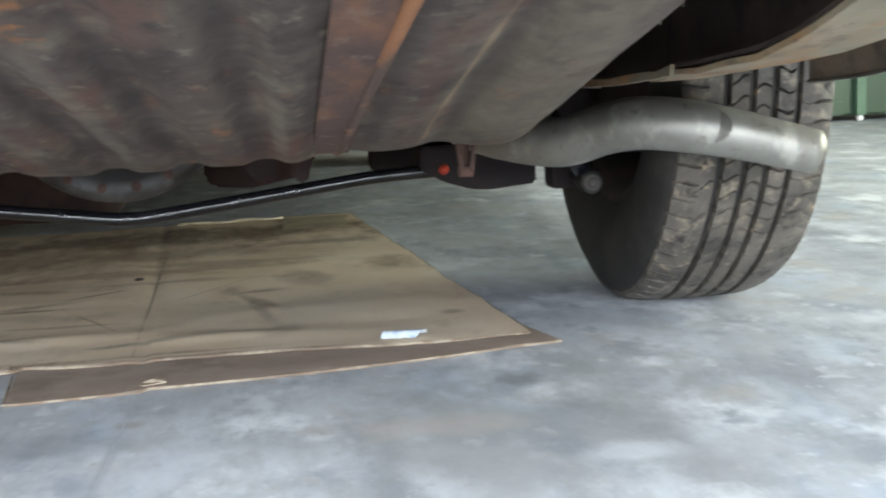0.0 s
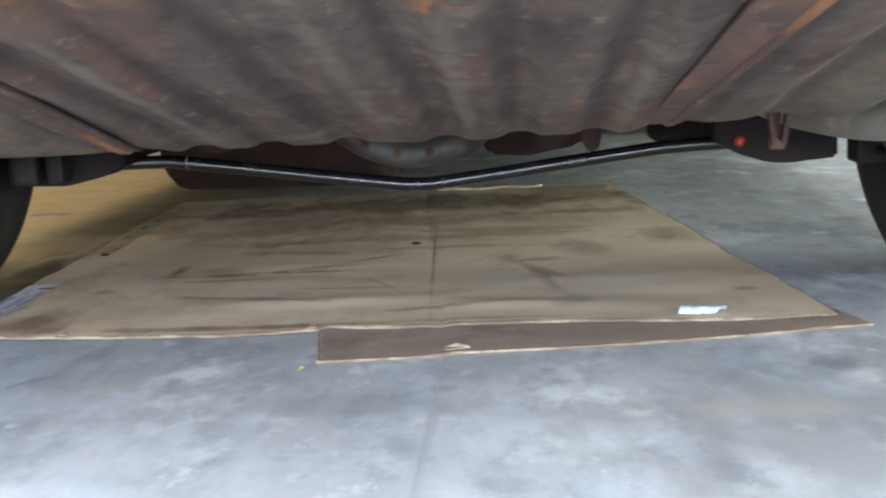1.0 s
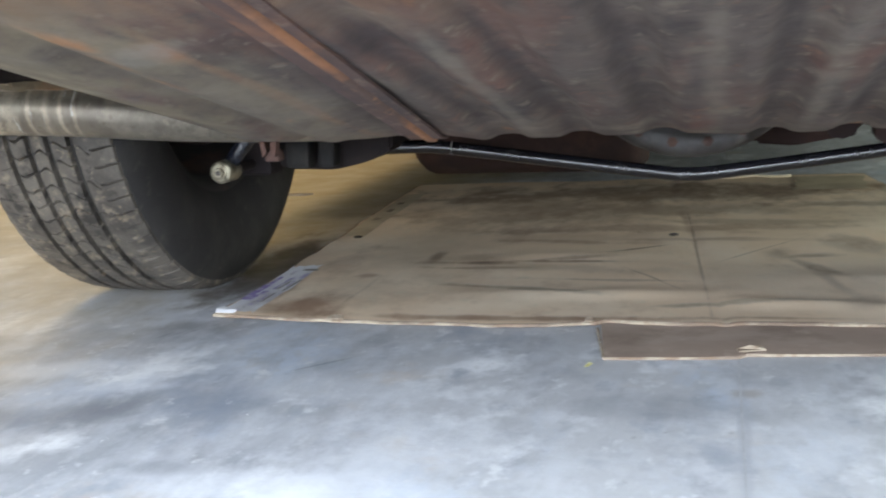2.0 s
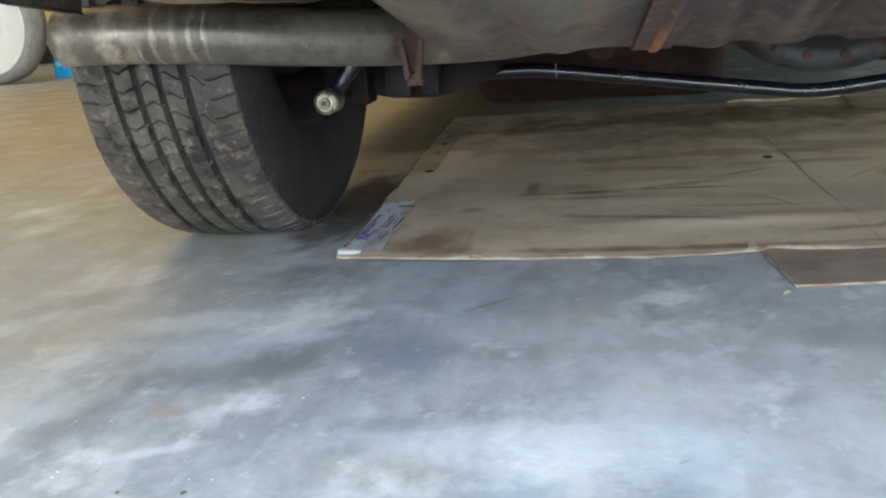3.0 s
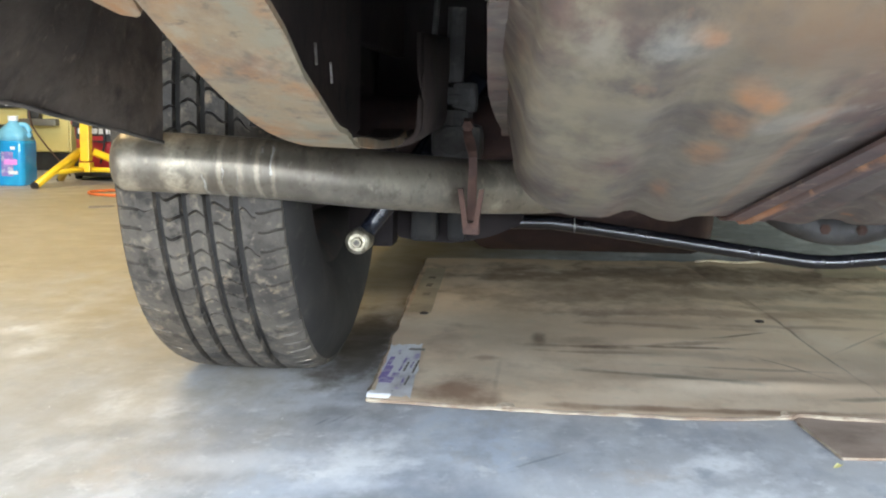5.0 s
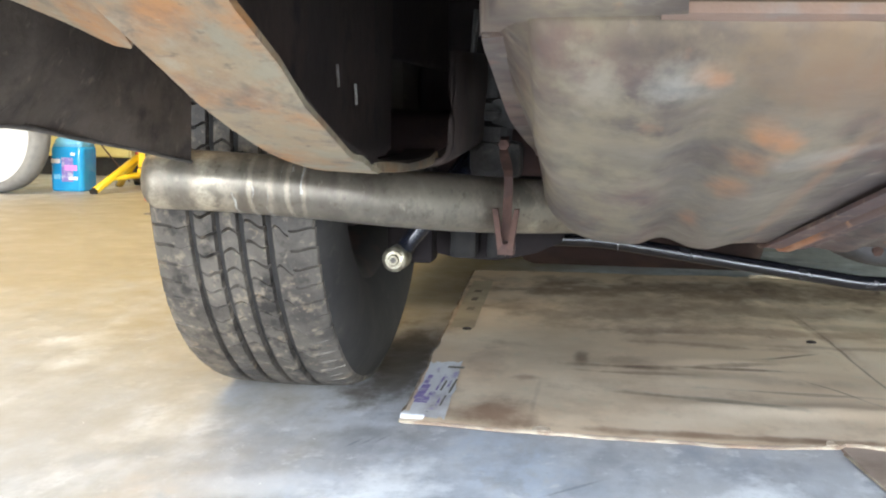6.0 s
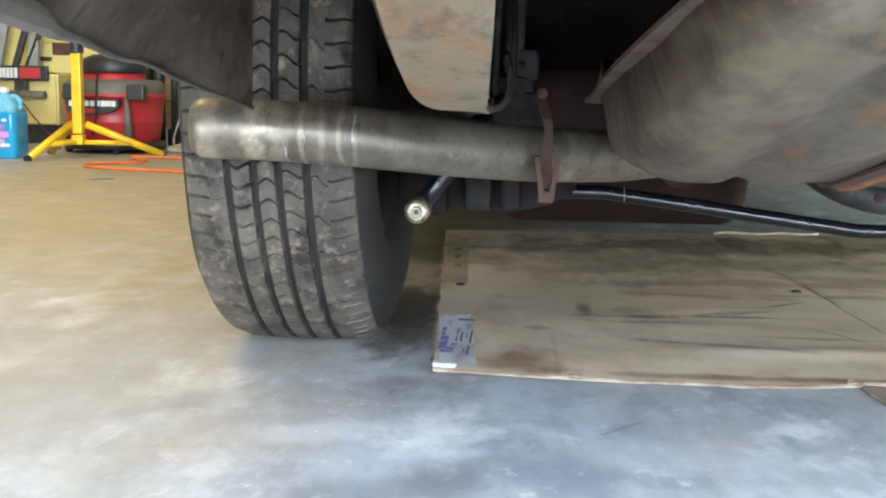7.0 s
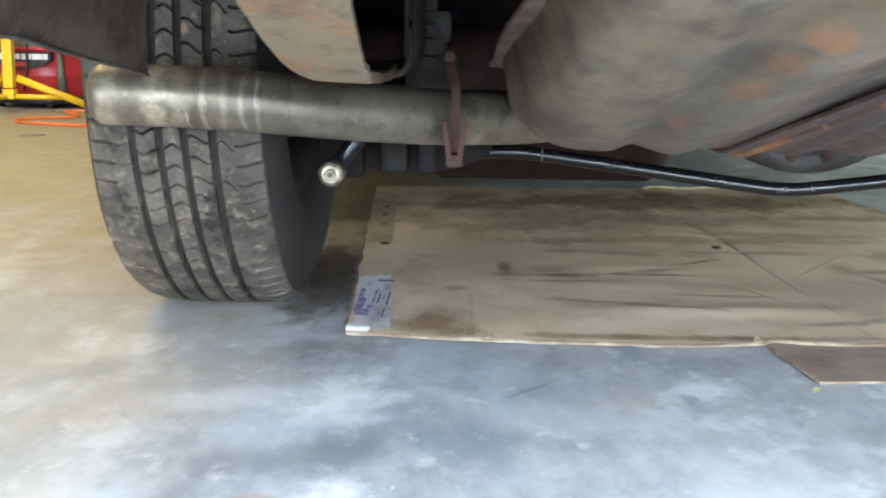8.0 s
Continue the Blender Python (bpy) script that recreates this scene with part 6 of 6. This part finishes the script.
# dark bottles behind the vacuum
for x, h, r in ((-2.30, 0.50, 0.035), (-2.235, 0.47, 0.03), (-2.158, 0.50, 0.018)):
    bt = thing("spray_bottle", "dark metal canister behind the red vacuum", "canister", (x, 5.13, 0), group="dark canisters")
    part("body", lathe(bmesh.new(), [(0.0, 0.002), (0.0, r), (h - 0.08, r), (h - 0.05, r * 0.5), (h - 0.045, r * 0.45)], 20, pose(0, 0, 0, 0, -90, 0)), M_BLACK, bt, "", True)
    part("nozzle", lathe(bmesh.new(), [(h - 0.05, r * 0.5), (h, r * 0.5), (h + 0.005, 0.002)], 14, pose(0, 0, 0, 0, -90, 0)), M_GREYTYRE, bt, "grey nozzle")

# white trailer wheel
tw = thing("trailer_wheel", "small white wheel with grey tyre leaning upright", "wheel", (-2.80, 3.98, 0))
mw = pose(0, 0, 0.232, 0, 0, 78)
part("tyre", lathe(bmesh.new(), [(-0.05, 0.193), (-0.055, 0.208), (-0.045, 0.226), (0.0, 0.232), (0.045, 0.226), (0.055, 0.208), (0.05, 0.193), (-0.05, 0.193)], 48, mw), M_GREYTYRE, tw, "grey dusty tyre", True)
part("rim", lathe(bmesh.new(), [(-0.048, 0.194), (-0.052, 0.185), (-0.035, 0.165), (-0.042, 0.09), (-0.05, 0.045), (-0.03, 0.040), (-0.03, 0.002)], 48, mw), M_WHITEPL, tw, "white steel rim", True)

# wooden boards and boxes behind the vacuum
for z0, z1, x0, x1 in ((0.085, 0.222, -2.32, -1.62), (0.224, 0.390, -2.30, -1.60), (0.392, 0.56, -2.32, -1.62)):
    c = thing("wooden_crate", "tan wooden crate stacked against the wall", "crate", ((x0 + x1) / 2, 5.25, z0), group="stacked crates")
    w, h = (x1 - x0) / 2, z1 - z0
    part("front_board", box(bmesh.new(), (-w, 0, 0), (w, 0.02, h - 0.004), 0.004), M_WOOD, c)
    part("side_board", box(bmesh.new(), (-w, 0.02, 0), (-w + 0.02, 0.4, h - 0.004), 0.003), M_WOOD, c)
    part("side_board", box(bmesh.new(), (w - 0.02, 0.02, 0), (w, 0.4, h - 0.004), 0.003), M_WOOD, c)
    part("top_board", box(bmesh.new(), (-w + 0.02, 0.02, h - 0.024), (w - 0.02, 0.4, h - 0.004), 0.003), M_WOOD, c)
tagged(part("skid", box(bmesh.new(), (-2.25, 5.30, 0.0), (-1.66, 5.6, 0.084), 0.006), M_BLACK), "dark wooden skid under the crates", "skid")
bm = bmesh.new()
plate(bm, [(-2.08, 4.75, 0.006), (-1.50, 4.70, 0.006), (-1.45, 5.15, 0.11), (-1.80, 5.18, 0.11)], 0.02)
tagged(part("loose_board", bm, M_BOARD), "pale weathered board leaning on the skid", "board")
tagged(part("pale_cord", tube(bmesh.new(), smooth_path([(-2.035, 5.1, 0.30), (-2.07, 5.0, 0.2), (-2.09, 4.9, 0.08), (-2.05, 4.75, 0.035)], 6), 0.005, 8), M_BOARD), "pale cord hanging by the crates", "cord")
# orange extension cord
cord = smooth_path([(-1.30, 3.50, 0.006), (-1.55, 3.57, 0.006), (-1.76, 3.64, 0.006), (-1.96, 3.70, 0.006), (-2.08, 3.77, 0.006), (-2.12, 3.87, 0.007), (-2.06, 3.97, 0.006), (-1.97, 4.06, 0.006), (-2.0, 4.18, 0.006), (-2.08, 4.27, 0.012), (-1.90, 4.34, 0.006), (-1.60, 4.42, 0.006), (-1.42, 4.62, 0.006)], 6)
tagged(part("extension_cord", tube(bmesh.new(), cord, 0.0055, 8), M_CORD), "orange extension cord lying on the floor", "cord")

# ---- right background ----
gc = thing("green_cart", "dark green steel tool cart with light green post", "cart", (3.1, 5.0, 0))
part("panel", box(bmesh.new(), (-0.30, 0.03, 0.03), (0.45, 0.45, 0.85), 0.01), M_GREEN, gc, "dark green panel")
part("skirt_panel", box(bmesh.new(), (-0.295, 0.02, 0.03), (-0.17, 0.03, 0.10), 0.003), M_GREEN, gc)
part("post", box(bmesh.new(), (-0.115, -0.01, 0.03), (-0.065, 0.03, 0.85), 0.004), M_GREEN2, gc, "light green corner post")
part("caster", lathe(bmesh.new(), [(-0.012, 0.003), (-0.012, 0.016), (0.012, 0.016), (0.012, 0.003)], 14, pose(-0.09, 0.01, 0.016)), M_WHITEPL, gc, "small pale caster")
part("leg", box(bmesh.new(), (-0.29, 0.05, 0.0), (-0.26, 0.09, 0.03), 0.002), M_BLACK, gc)
part("leg", box(bmesh.new(), (0.40, 0.05, 0.0), (0.44, 0.09, 0.03), 0.002), M_BLACK, gc)

# unseen lamp housing over the left side, added to go with the warm fill
lamp = thing("added_lamp", "long white lamp housing added for the warm fill light", "lamp", (-2.3, 1.8, 2.64))
part("housing", box(bmesh.new(), (-0.17, -1.25, 0.02), (0.17, 1.25, 0.16), 0.01), M_LAMP, lamp)
